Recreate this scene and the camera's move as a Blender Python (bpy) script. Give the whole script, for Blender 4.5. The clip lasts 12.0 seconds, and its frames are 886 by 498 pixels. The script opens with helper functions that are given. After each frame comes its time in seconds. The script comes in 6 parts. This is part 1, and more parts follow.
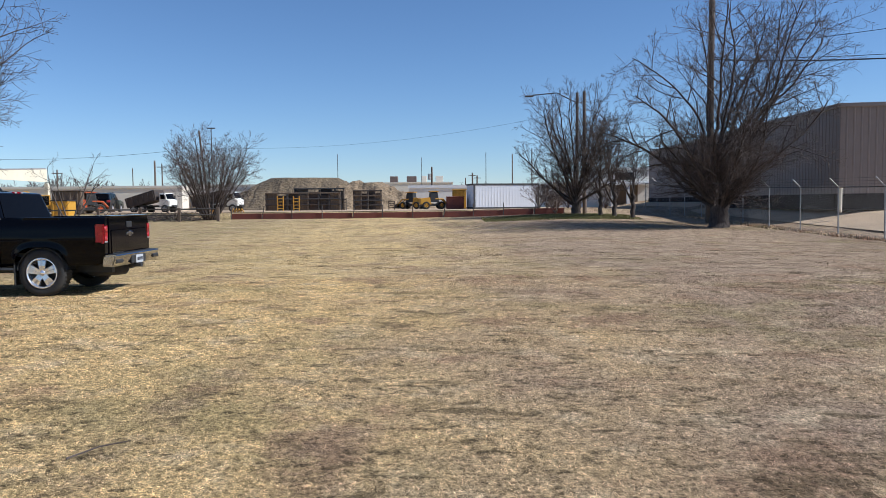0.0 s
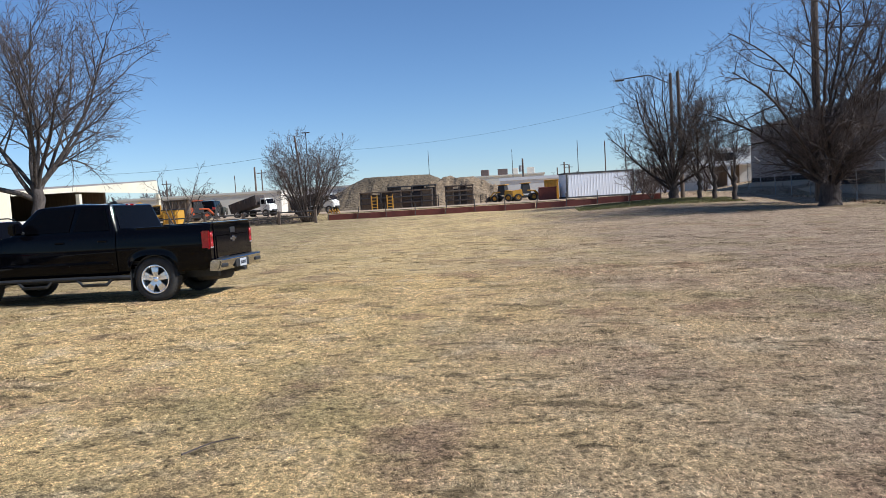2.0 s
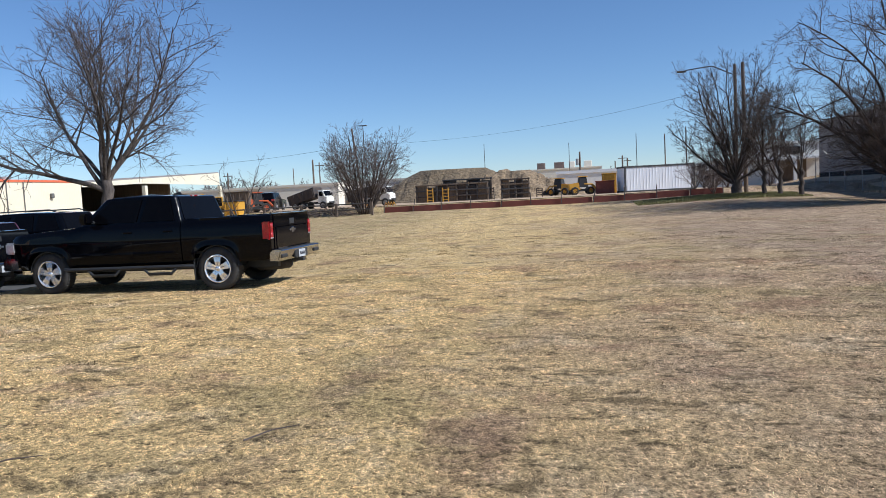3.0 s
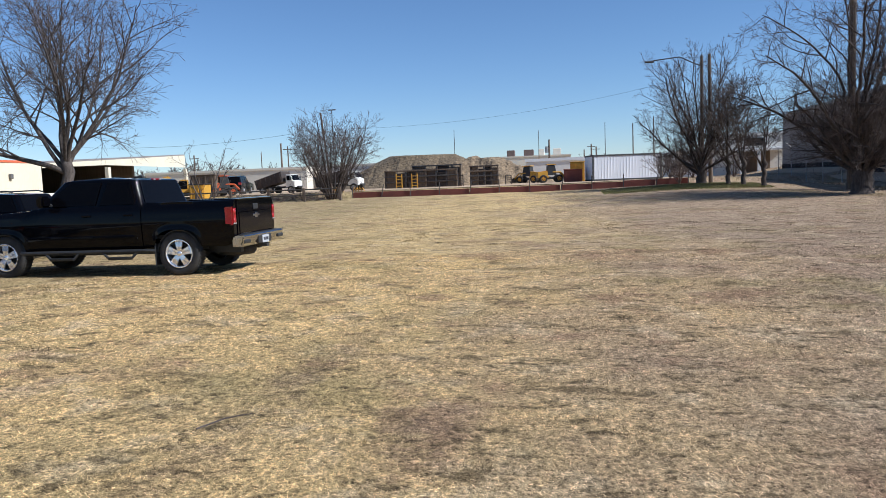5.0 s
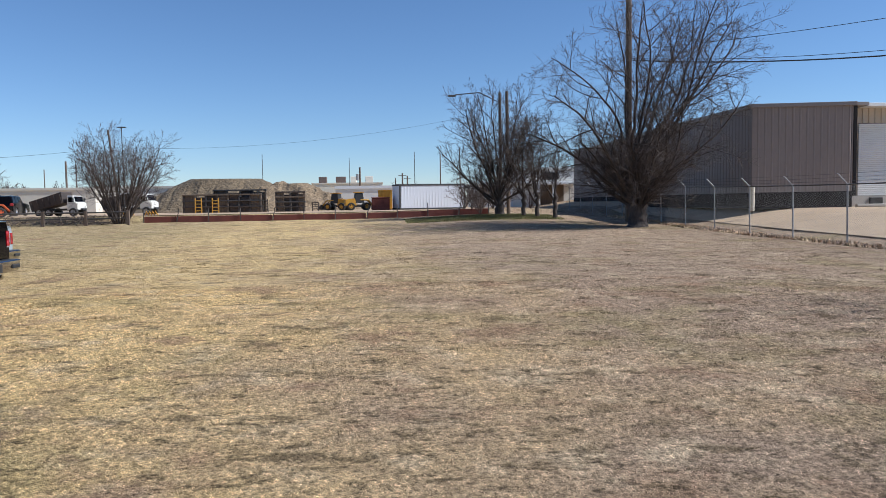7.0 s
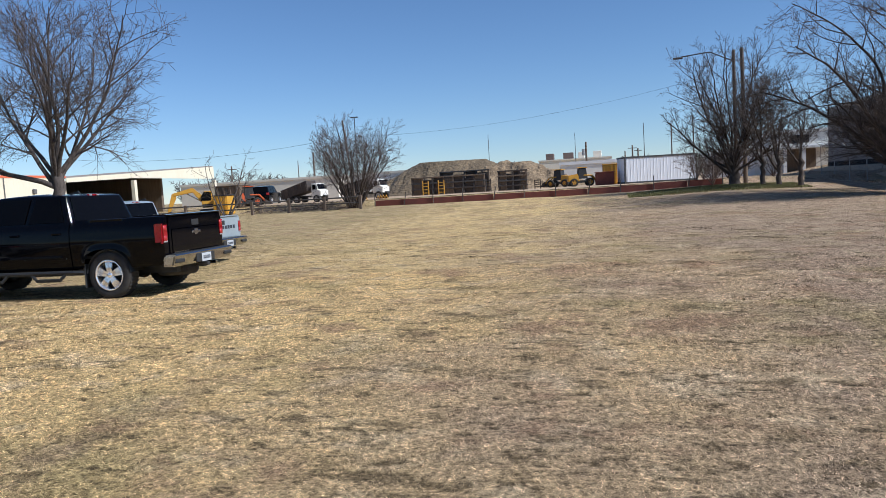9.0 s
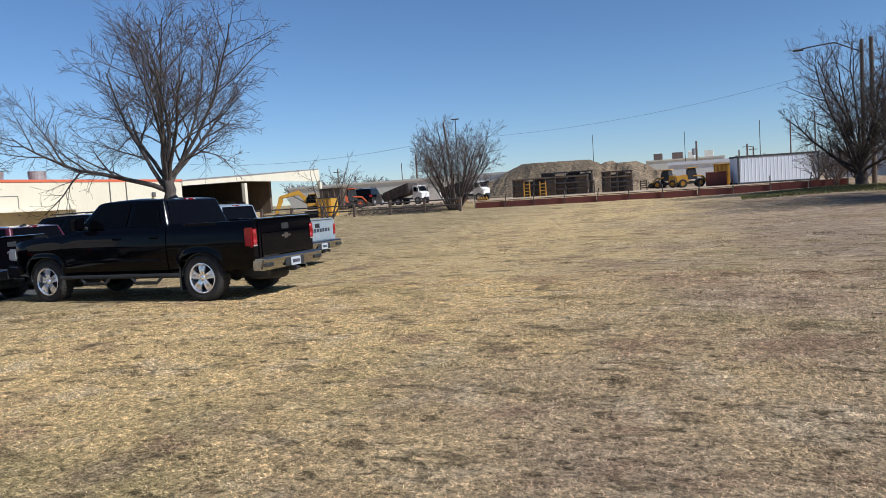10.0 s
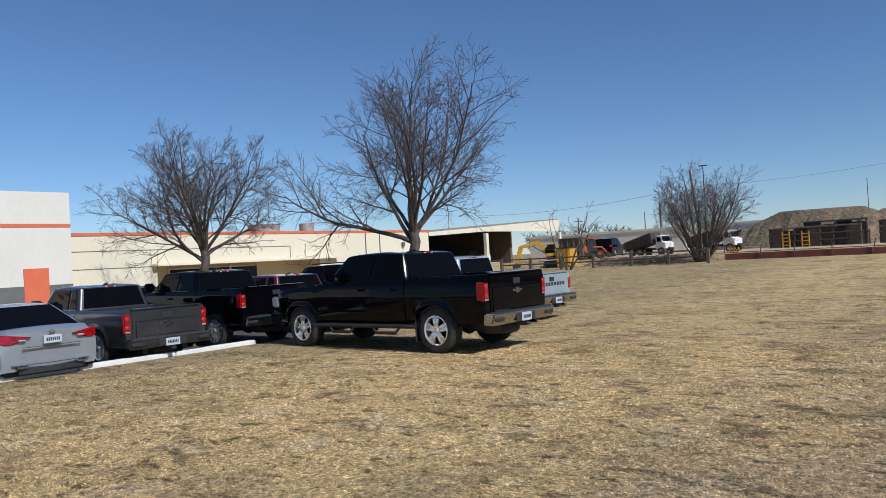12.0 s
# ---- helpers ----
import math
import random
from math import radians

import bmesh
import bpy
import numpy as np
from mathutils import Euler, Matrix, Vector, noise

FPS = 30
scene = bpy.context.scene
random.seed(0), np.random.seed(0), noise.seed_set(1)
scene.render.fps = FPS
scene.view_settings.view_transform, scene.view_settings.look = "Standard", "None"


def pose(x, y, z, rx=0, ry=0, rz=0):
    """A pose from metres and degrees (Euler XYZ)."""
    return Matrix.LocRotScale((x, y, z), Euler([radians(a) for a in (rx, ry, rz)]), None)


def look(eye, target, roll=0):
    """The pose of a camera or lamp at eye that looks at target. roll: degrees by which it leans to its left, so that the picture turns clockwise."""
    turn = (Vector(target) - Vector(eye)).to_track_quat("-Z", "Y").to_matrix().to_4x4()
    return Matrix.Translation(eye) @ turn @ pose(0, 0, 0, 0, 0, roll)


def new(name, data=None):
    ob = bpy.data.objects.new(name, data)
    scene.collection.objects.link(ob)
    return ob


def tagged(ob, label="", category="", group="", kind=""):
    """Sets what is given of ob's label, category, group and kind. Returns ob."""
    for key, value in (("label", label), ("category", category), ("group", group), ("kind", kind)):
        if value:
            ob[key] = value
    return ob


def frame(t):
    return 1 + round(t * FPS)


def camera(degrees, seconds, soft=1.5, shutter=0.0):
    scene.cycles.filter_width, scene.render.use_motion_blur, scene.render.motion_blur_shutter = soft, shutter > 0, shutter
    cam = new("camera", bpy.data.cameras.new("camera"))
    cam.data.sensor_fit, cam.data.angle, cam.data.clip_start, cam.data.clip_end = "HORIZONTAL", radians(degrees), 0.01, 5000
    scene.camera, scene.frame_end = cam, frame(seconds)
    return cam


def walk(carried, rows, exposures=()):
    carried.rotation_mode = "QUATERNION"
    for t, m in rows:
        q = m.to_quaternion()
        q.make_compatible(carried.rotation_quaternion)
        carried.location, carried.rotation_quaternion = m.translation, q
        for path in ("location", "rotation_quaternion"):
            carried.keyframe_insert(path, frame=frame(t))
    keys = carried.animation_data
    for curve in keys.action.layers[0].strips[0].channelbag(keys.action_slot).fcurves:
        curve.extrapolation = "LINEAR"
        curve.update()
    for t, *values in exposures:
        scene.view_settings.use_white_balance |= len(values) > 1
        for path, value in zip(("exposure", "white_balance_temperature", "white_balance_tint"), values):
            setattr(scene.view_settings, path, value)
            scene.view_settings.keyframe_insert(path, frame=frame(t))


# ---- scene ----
cam = camera(61.77, 12.0, soft=0.7)

# ---- the walk: seconds, eye, target, roll ----
PATH = [
    (0.0, (0.000, 0.000, 1.576), (-0.005, 9.981, 0.955), -0.53),
    (0.5, (0.009, 0.010, 1.588), (0.267, 9.986, 0.947), -0.87),
    (1.0, (0.052, -0.003, 1.594), (0.080, 9.978, 0.978), -1.87),
    (1.5, (0.059, -0.005, 1.585), (-0.527, 9.958, 0.956), -2.85),
    (2.0, (0.023, 0.025, 1.575), (-1.249, 9.922, 0.909), -3.35),
    (2.5, (0.009, 0.031, 1.577), (-1.727, 9.854, 0.878), -3.29),
    (3.0, (-0.018, 0.049, 1.567), (-2.019, 9.820, 0.851), -3.01),
    (3.2, (-0.024, 0.045, 1.567), (-2.084, 9.804, 0.842), -2.85),
    (4.8, (0.071, 0.019, 1.598), (-1.671, 9.825, 0.698), -2.47),
    (5.0, (0.082, 0.042, 1.595), (-1.520, 9.869, 0.671), -2.21),
    (5.5, (0.198, 0.154, 1.597), (-0.513, 10.088, 0.692), -1.14),
    (5.8, (0.299, 0.317, 1.593), (1.030, 10.247, 0.673), 0.52),
    (6.0, (0.366, 0.425, 1.590), (2.044, 10.240, 0.665), 1.23),
    (6.3, (0.458, 0.511, 1.606), (2.634, 10.230, 0.710), 0.53),
    (6.5, (0.520, 0.569, 1.616), (2.451, 10.346, 0.790), -0.23),
    (6.7, (0.620, 0.661, 1.623), (2.089, 10.527, 0.911), -0.73),
    (8.3, (1.175, 1.331, 1.587), (0.167, 11.267, 1.068), -1.51),
    (8.5, (1.279, 1.471, 1.561), (-0.157, 11.347, 0.926), -2.16),
    (9.0, (1.497, 1.721, 1.581), (-0.731, 11.435, 0.760), -3.39),
    (9.5, (1.534, 2.058, 1.561), (-1.275, 11.620, 0.741), -3.67),
    (10.0, (1.573, 2.297, 1.596), (-1.982, 11.617, 0.879), -3.57),
    (10.5, (1.636, 2.562, 1.619), (-2.758, 11.528, 1.060), -3.36),
    (11.0, (1.656, 2.677, 1.639), (-3.454, 11.267, 1.306), -3.27),
    (11.5, (1.633, 2.675, 1.690), (-4.094, 10.871, 1.588), -3.18),
    (12.0, (1.522, 2.698, 1.696), (-4.779, 10.462, 1.826), -3.23),
]
walk(cam, [(t, look(e, a, r)) for t, e, a, r in PATH], [(0.0, 0.22, 5350, 10), (6.5, 0.26, 5350, 10), (9.0, 0.18, 5350, 10), (10.5, -0.02, 5350, 10), (12.0, -0.14, 5350, 10)])

# ---- daylight ----
SUN = Vector((0.985, -0.165, 0.0)).normalized()
ELEV = radians(41)
to_sun = Vector((SUN.x * math.cos(ELEV), SUN.y * math.cos(ELEV), math.sin(ELEV)))
world = bpy.data.worlds.new("sky")
scene.world = world
world.use_nodes = True
wn, wl = world.node_tree.nodes, world.node_tree.links
sky = wn.new("ShaderNodeTexSky")
sky.sky_type = "NISHITA"
sky.sun_disc = False
sky.sun_elevation = ELEV
sky.sun_rotation = math.atan2(SUN.x, SUN.y)
sky.altitude = 200
sky.air_density, sky.dust_density, sky.ozone_density = 0.9, 0.0, 3.0
wl.new(sky.outputs[0], wn["Background"].inputs[0])
wn["Background"].inputs[1].default_value = 0.085
sun = new("sun", bpy.data.lights.new("sun", "SUN"))
sun.data.energy, sun.data.angle, sun.data.color = 5.0, radians(0.55), (1.0, 0.91, 0.78)
sun.matrix_world = look(to_sun * 50, (0, 0, 0))


# ---- materials ----
def material(name, colour, rough=0.7, metal=0.0, second=None, scale=6.0, fine=60.0, amount=0.5, bump=0.0, bump_scale=None,
             coat=0.0, random_piece=0.0, streak=None, spec=0.5):
    """A surface in two colours, mixed by coarse and fine noise, with fine relief."""
    m = bpy.data.materials.new(name)
    m.use_nodes = True
    n, l = m.node_tree.nodes, m.node_tree.links
    p = n["Principled BSDF"]
    p.inputs["Roughness"].default_value, p.inputs["Metallic"].default_value = rough, metal
    p.inputs["Coat Weight"].default_value = coat
    p.inputs["Coat Roughness"].default_value = 0.04
    p.inputs["Specular IOR Level"].default_value = spec
    second = second or tuple(c * 0.8 for c in colour)
    co = n.new("ShaderNodeTexCoord")
    vec = co.outputs["Object"]
    if streak:
        mp = n.new("ShaderNodeMapping")
        mp.inputs["Scale"].default_value = streak
        l.new(vec, mp.inputs["Vector"])
        vec = mp.outputs["Vector"]
    a, b = n.new("ShaderNodeTexNoise"), n.new("ShaderNodeTexNoise")
    a.inputs["Scale"].default_value, a.inputs["Detail"].default_value = scale, 5
    b.inputs["Scale"].default_value, b.inputs["Detail"].default_value = fine, 3
    l.new(vec, a.inputs["Vector"])
    l.new(vec, b.inputs["Vector"])
    add = n.new("ShaderNodeMath")
    add.operation = "ADD"
    l.new(a.outputs["Fac"], add.inputs[0])
    l.new(b.outputs["Fac"], add.inputs[1])
    src = add.outputs[0]
    rng = n.new("ShaderNodeMapRange")
    rng.inputs["From Min"].default_value, rng.inputs["From Max"].default_value = 1.0 - 0.28 / max(amount, 0.05) * 0.5, 1.0 + 0.28 / max(amount, 0.05) * 0.5
    l.new(src, rng.inputs["Value"])
    mix = n.new("ShaderNodeMix")
    mix.data_type = "RGBA"
    mix.inputs["A"].default_value, mix.inputs["B"].default_value = (*colour, 1), (*second, 1)
    l.new(rng.outputs[0], mix.inputs["Factor"])
    out = mix.outputs["Result"]
    if random_piece:
        oi = n.new("ShaderNodeObjectInfo")
        hsv = n.new("ShaderNodeHueSaturation")
        r2 = n.new("ShaderNodeMapRange")
        r2.inputs["To Min"].default_value, r2.inputs["To Max"].default_value = 1 - random_piece, 1 + random_piece
        l.new(oi.outputs["Random"], r2.inputs["Value"])
        l.new(r2.outputs[0], hsv.inputs["Value"])
        l.new(out, hsv.inputs["Color"])
        out = hsv.outputs["Color"]
    l.new(out, p.inputs["Base Color"])
    if bump:
        bp = n.new("ShaderNodeBump")
        bp.inputs["Strength"].default_value = 1.0
        bp.inputs["Distance"].default_value = bump
        if bump_scale:
            c = n.new("ShaderNodeTexNoise")
            c.inputs["Scale"].default_value, c.inputs["Detail"].default_value = bump_scale, 4
            l.new(vec, c.inputs["Vector"])
            l.new(c.outputs["Fac"], bp.inputs["Height"])
        else:
            l.new(b.outputs["Fac"], bp.inputs["Height"])
        l.new(bp.outputs["Normal"], p.inputs["Normal"])
    return m


def times_value(n, l, colour, value):
    h = n.new("ShaderNodeHueSaturation")
    l.new(colour, h.inputs["Color"])
    l.new(value, h.inputs["Value"])
    return h.outputs["Color"]


def lawn_colour(n, l):
    """The lawn's patches as one colour field: straw yellow, brown-grey towards the fence, dark tufts, pale and greenish spots, bare soil."""
    co = n.new("ShaderNodeTexCoord")
    vec = co.outputs["Object"]

    def tex(scale, detail=4, rough=0.6, stretch=None, warp=0.0, shift=0.0):
        t = n.new("ShaderNodeTexNoise")
        t.inputs["Scale"].default_value, t.inputs["Detail"].default_value, t.inputs["Roughness"].default_value = scale, detail, rough
        t.inputs["Distortion"].default_value = warp
        mp = n.new("ShaderNodeMapping")
        mp.inputs["Scale"].default_value = stretch or (1, 1, 0.2)
        mp.inputs["Location"].default_value = (shift, shift * 0.7, 0)
        l.new(vec, mp.inputs["Vector"])
        l.new(mp.outputs["Vector"], t.inputs["Vector"])
        return t.outputs["Fac"]

    def ramp(fac, lo, hi, top=1.0):
        r = n.new("ShaderNodeMapRange")
        r.inputs["From Min"].default_value, r.inputs["From Max"].default_value = lo, hi
        r.inputs["To Max"].default_value = top
        l.new(fac, r.inputs["Value"])
        return r.outputs[0]

    def mix(fac, a, b):
        x = n.new("ShaderNodeMix")
        x.data_type = "RGBA"
        l.new(fac, x.inputs["Factor"])
        for s, k in (("A", a), ("B", b)):
            if isinstance(k, tuple):
                x.inputs[s].default_value = (*k, 1)
            else:
                l.new(k, x.inputs[s])
        return x.outputs["Result"]

    # the side towards the fence is thinner and browner
    sep = n.new("ShaderNodeSeparateXYZ")
    l.new(vec, sep.inputs[0])
    side = n.new("ShaderNodeMath")
    side.operation = "MULTIPLY_ADD"
    side.inputs[1].default_value, side.inputs[2].default_value = 0.065, 0.05
    l.new(sep.outputs["X"], side.inputs[0])
    tot = n.new("ShaderNodeMath")
    tot.operation = "ADD"
    l.new(tex(0.22, 5, 0.6), tot.inputs[0])
    l.new(side.outputs[0], tot.inputs[1])
    c = mix(ramp(tot.outputs[0], 0.38, 0.80), (0.725, 0.515, 0.235), (0.435, 0.312, 0.205))
    # olive turf towards the kerb, its colour also dulled for the shade there
    c = mix(ramp(sep.outputs["X"], -6.0, -11.5, 0.6), c, (0.33, 0.262, 0.145))
    c = mix(ramp(tex(1.3, 5, 0.65, shift=3.0), 0.52, 0.66, 0.6), c, (0.74, 0.575, 0.36))
    c = mix(ramp(tex(0.3, 6, 0.7, shift=7.0), 0.52, 0.64, 0.58), c, (0.335, 0.265, 0.115))
    c = mix(ramp(tex(0.55, 6, 0.72, shift=11.0), 0.53, 0.63, 0.75), c, (0.36, 0.225, 0.135))
    # old wheel tracks worn grey, side by side towards the far trees
    for cx in (-2.1, -0.8):
        d = n.new("ShaderNodeMath")
        d.operation = "ADD"
        d.inputs[1].default_value = -cx
        l.new(sep.outputs["X"], d.inputs[0])
        w = n.new("ShaderNodeMath")
        w.operation = "MULTIPLY_ADD"
        w.inputs[1].default_value = 0.9
        l.new(tex(0.45, 3, 0.6, shift=31.0 + cx), w.inputs[0])
        l.new(d.outputs[0], w.inputs[2])
        off = n.new("ShaderNodeMath")
        off.operation = "ADD"
        off.inputs[1].default_value = -0.45
        l.new(w.outputs[0], off.inputs[0])
        ab = n.new("ShaderNodeMath")
        ab.operation = "ABSOLUTE"
        l.new(off.outputs[0], ab.inputs[0])
        band = ramp(ab.outputs[0], 0.34, 0.12)
        part_of = n.new("ShaderNodeMath")
        part_of.operation = "MULTIPLY"
        l.new(band, part_of.inputs[0])
        l.new(ramp(tex(1.7, 5, 0.7, shift=41.0), 0.44, 0.60, 0.5), part_of.inputs[1])
        near = n.new("ShaderNodeMath")
        near.operation = "MULTIPLY"
        l.new(part_of.outputs[0], near.inputs[0])
        l.new(ramp(sep.outputs["Y"], 9.5, 6.5), near.inputs[1])
        c = mix(near.outputs[0], c, (0.27, 0.185, 0.125))
    c = mix(ramp(tex(1.5, 6, 0.75, (0.8, 1.3, 0.2), 0.5, 17.0), 0.555, 0.60, 0.66), c, (0.165, 0.118, 0.06))
    c = mix(ramp(tex(3.6, 6, 0.75, (0.75, 1.3, 0.2), 0.4, 23.0), 0.568, 0.61, 0.8), c, (0.12, 0.085, 0.042))
    # uneven thatch: small lighter and darker clumps all over
    for scale, dark, light, shift in ((11.0, 0.52, 1.45, 51.0), (3.0, 0.86, 1.12, 57.0)):
        k = n.new("ShaderNodeMapRange")
        k.inputs["From Min"].default_value, k.inputs["From Max"].default_value = 0.36, 0.64
        k.inputs["To Min"].default_value, k.inputs["To Max"].default_value = dark, light
        l.new(tex(scale, 5, 0.8, (1.1, 0.9, 0.2), 0.2, shift), k.inputs["Value"])
        c = times_value(n, l, c, k.outputs[0])
    return vec, tex, ramp, mix, c


def lawn_material():
    """Dormant lawn ground between the blades."""
    m = bpy.data.materials.new("dormant_lawn")
    m.use_nodes = True
    n, l = m.node_tree.nodes, m.node_tree.links
    p = n["Principled BSDF"]
    p.inputs["Roughness"].default_value = 0.95
    p.inputs["Specular IOR Level"].default_value = 0.1
    vec, tex, ramp, mix, c = lawn_colour(n, l)
    # gap shade between blades put into the colour: the relief's hollows go darker
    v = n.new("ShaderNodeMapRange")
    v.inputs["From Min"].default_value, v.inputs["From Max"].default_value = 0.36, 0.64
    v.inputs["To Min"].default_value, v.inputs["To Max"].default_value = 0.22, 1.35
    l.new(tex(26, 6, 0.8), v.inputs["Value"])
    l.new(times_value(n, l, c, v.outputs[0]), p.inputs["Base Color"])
    bp = n.new("ShaderNodeBump")
    bp.inputs["Strength"].default_value, bp.inputs["Distance"].default_value = 1.0, 0.035
    l.new(tex(26, 6, 0.8), bp.inputs["Height"])
    l.new(bp.outputs["Normal"], p.inputs["Normal"])
    return m


M = {}
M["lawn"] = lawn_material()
M["black_paint"] = material("black_car_paint", (0.002, 0.002, 0.003), 0.05, 0.0, (0.002, 0.002, 0.003), 3, 90, 0.4, spec=0.16)
M["grey_paint"] = material("charcoal_metallic_paint", (0.075, 0.072, 0.072), 0.35, 0.6, (0.055, 0.053, 0.054), 3, 300, 0.4, coat=0.8)
M["silver_paint"] = material("silver_metallic_paint", (0.40, 0.43, 0.475), 0.28, 0.5, (0.34, 0.365, 0.40), 3, 300, 0.4, coat=0.8)
M["old_silver"] = material("faded_silver_blue_paint", (0.40, 0.46, 0.50), 0.45, 0.35, (0.33, 0.385, 0.42), 4, 40, 0.5, coat=0.2)
M["red_paint"] = material("dark_red_car_paint", (0.085, 0.005, 0.010), 0.3, 0.2, (0.06, 0.004, 0.008), 3, 200, 0.4, coat=1.0)
M["tyre"] = material("tyre_rubber", (0.022, 0.021, 0.020), 0.85, 0, (0.045, 0.040, 0.034), 7, 60, 0.6, 0.002)
M["chrome"] = material("chrome", (0.52, 0.52, 0.53), 0.14, 1.0, (0.42, 0.42, 0.42), 5, 40, 0.4)
M["alloy"] = material("polished_alloy", (0.86, 0.86, 0.88), 0.22, 0.75, (0.78, 0.77, 0.75), 9, 60, 0.4)
M["trim"] = material("black_plastic_trim", (0.018, 0.018, 0.018), 0.55, 0, (0.03, 0.03, 0.03), 8, 90, 0.5)
M["glass"] = material("tinted_car_glass", (0.003, 0.003, 0.004), 0.03, 0, (0.004, 0.004, 0.005), 2, 9, 0.3, spec=0.06)
M["red_lens"] = material("red_tail_lens", (0.34, 0.006, 0.010), 0.12, 0, (0.16, 0.003, 0.005), 9, 40, 0.6, coat=0.6)
M["red_glint"] = material("bright_red_reflector", (0.46, 0.03, 0.03), 0.25, 0.2, (0.30, 0.012, 0.014), 30, 90, 0.6, coat=0.6)
M["lens_clear"] = material("clear_lamp_lens", (0.55, 0.55, 0.55), 0.1, 0.3, (0.4, 0.4, 0.42), 12, 50, 0.5, coat=0.6)
M["plate"] = material("pale_number_plate", (0.52, 0.53, 0.54), 0.4, 0, (0.42, 0.44, 0.47), 20, 90, 0.4)
M["ink"] = material("dark_lettering", (0.03, 0.035, 0.05), 0.6)
M["bark_grey"] = material("grey_brown_bark", (0.125, 0.10, 0.082), 0.9, 0, (0.045, 0.034, 0.028), 5, 34, 0.7, 0.012, streak=(3, 3, 0.6))
M["bark_dark"] = material("dark_rough_bark", (0.105, 0.08, 0.065), 0.95, 0, (0.04, 0.03, 0.024), 5, 34, 0.7, 0.02, streak=(3, 3, 0.6))
M["twig"] = material("bare_twigs", (0.12, 0.092, 0.074), 0.9, 0, (0.06, 0.045, 0.036), 3, 20, 0.7)
M["twig_dark"] = material("dark_bare_twigs", (0.15, 0.112, 0.09), 0.9, 0, (0.075, 0.055, 0.044), 3, 20, 0.7)
M["cream_wall"] = material("cream_painted_panel", (0.74, 0.665, 0.50), 0.8, 0, (0.69, 0.61, 0.445), 0.6, 8, 0.5, 0.002, streak=(1, 1, 0.35))
M["white_wall"] = material("off_white_painted_panel", (0.71, 0.665, 0.575), 0.8, 0, (0.66, 0.615, 0.52), 0.6, 8, 0.5, 0.002)
M["orange"] = material("orange_painted_trim", (0.66, 0.155, 0.065), 0.6, 0, (0.58, 0.13, 0.055), 2, 20, 0.5)
M["wainscot"] = material("grey_painted_base", (0.16, 0.15, 0.14), 0.8, 0, (0.12, 0.115, 0.11), 2, 20, 0.5)
M["dark_void"] = material("dark_tinted_glazing", (0.02, 0.022, 0.024), 0.12, 0, (0.03, 0.032, 0.034), 2, 9, 0.4)
M["white_frame"] = material("white_metal_frame", (0.78, 0.76, 0.70), 0.5, 0, (0.7, 0.68, 0.62), 3, 20, 0.4)
M["shed_brown"] = material("brown_interior_boards", (0.17, 0.125, 0.085), 0.85, 0, (0.11, 0.08, 0.055), 2, 15, 0.6, streak=(4, 4, 0.5))
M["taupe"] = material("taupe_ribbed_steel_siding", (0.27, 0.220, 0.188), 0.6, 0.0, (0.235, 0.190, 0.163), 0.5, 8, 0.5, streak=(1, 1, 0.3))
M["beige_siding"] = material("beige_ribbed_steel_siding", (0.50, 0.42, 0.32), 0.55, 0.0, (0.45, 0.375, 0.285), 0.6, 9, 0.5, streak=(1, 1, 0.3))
M["dark_base"] = material("dark_painted_base_wall", (0.018, 0.016, 0.016), 0.9, 0, (0.028, 0.025, 0.024), 2, 20, 0.5, spec=0.1)
M["fascia"] = material("white_fascia_steel", (0.80, 0.79, 0.76), 0.45, 0, (0.72, 0.71, 0.68), 2, 20, 0.4)
M["taupe_trim"] = material("taupe_steel_trim", (0.27, 0.235, 0.21), 0.5, 0, (0.22, 0.19, 0.17), 2, 20, 0.4)
M["galv"] = material("galvanised_steel", (0.40, 0.385, 0.36), 0.5, 0.25, (0.28, 0.27, 0.255), 6, 40, 0.6)
M["galv_dark"] = material("weathered_dark_steel", (0.11, 0.10, 0.092), 0.6, 0.5, (0.075, 0.066, 0.058), 6, 40, 0.6)
M["asphalt"] = material("worn_asphalt", (0.06, 0.058, 0.056), 0.9, 0, (0.085, 0.082, 0.078), 0.8, 60, 0.6, 0.006, 120)
M["yard"] = material("pale_gravel_yard", (0.53, 0.385, 0.24), 0.95, 0, (0.42, 0.30, 0.185), 0.5, 18, 0.6, 0.02, 30)
M["concrete"] = material("weathered_concrete", (0.50, 0.45, 0.38), 0.85, 0, (0.40, 0.355, 0.295), 1.5, 30, 0.6, 0.004)
M["kerb_white"] = material("whitewashed_kerb", (0.74, 0.72, 0.68), 0.8, 0, (0.62, 0.59, 0.54), 3, 30, 0.6, 0.003)
M["rust_red"] = material("rust_red_painted_steel", (0.20, 0.058, 0.040), 0.75, 0, (0.13, 0.040, 0.030), 1.2, 14, 0.6, 0.003)
M["soil_dark"] = material("dark_spoil_earth", (0.205, 0.148, 0.085), 1.0, 0, (0.11, 0.080, 0.047), 0.5, 4.0, 0.8, 0.25, 3.0)
M["soil_tan"] = material("tan_spoil_earth", (0.30, 0.215, 0.125), 1.0, 0, (0.15, 0.105, 0.062), 0.7, 4.0, 0.8, 0.25, 3.0)
M["black_steel"] = material("dark_steel_trench_box", (0.045, 0.040, 0.037), 0.7, 0.2, (0.085, 0.06, 0.045), 1.4, 16, 0.6)
M["digger_yellow"] = material("construction_yellow_paint", (0.62, 0.33, 0.03), 0.5, 0, (0.50, 0.255, 0.025), 2, 20, 0.5)
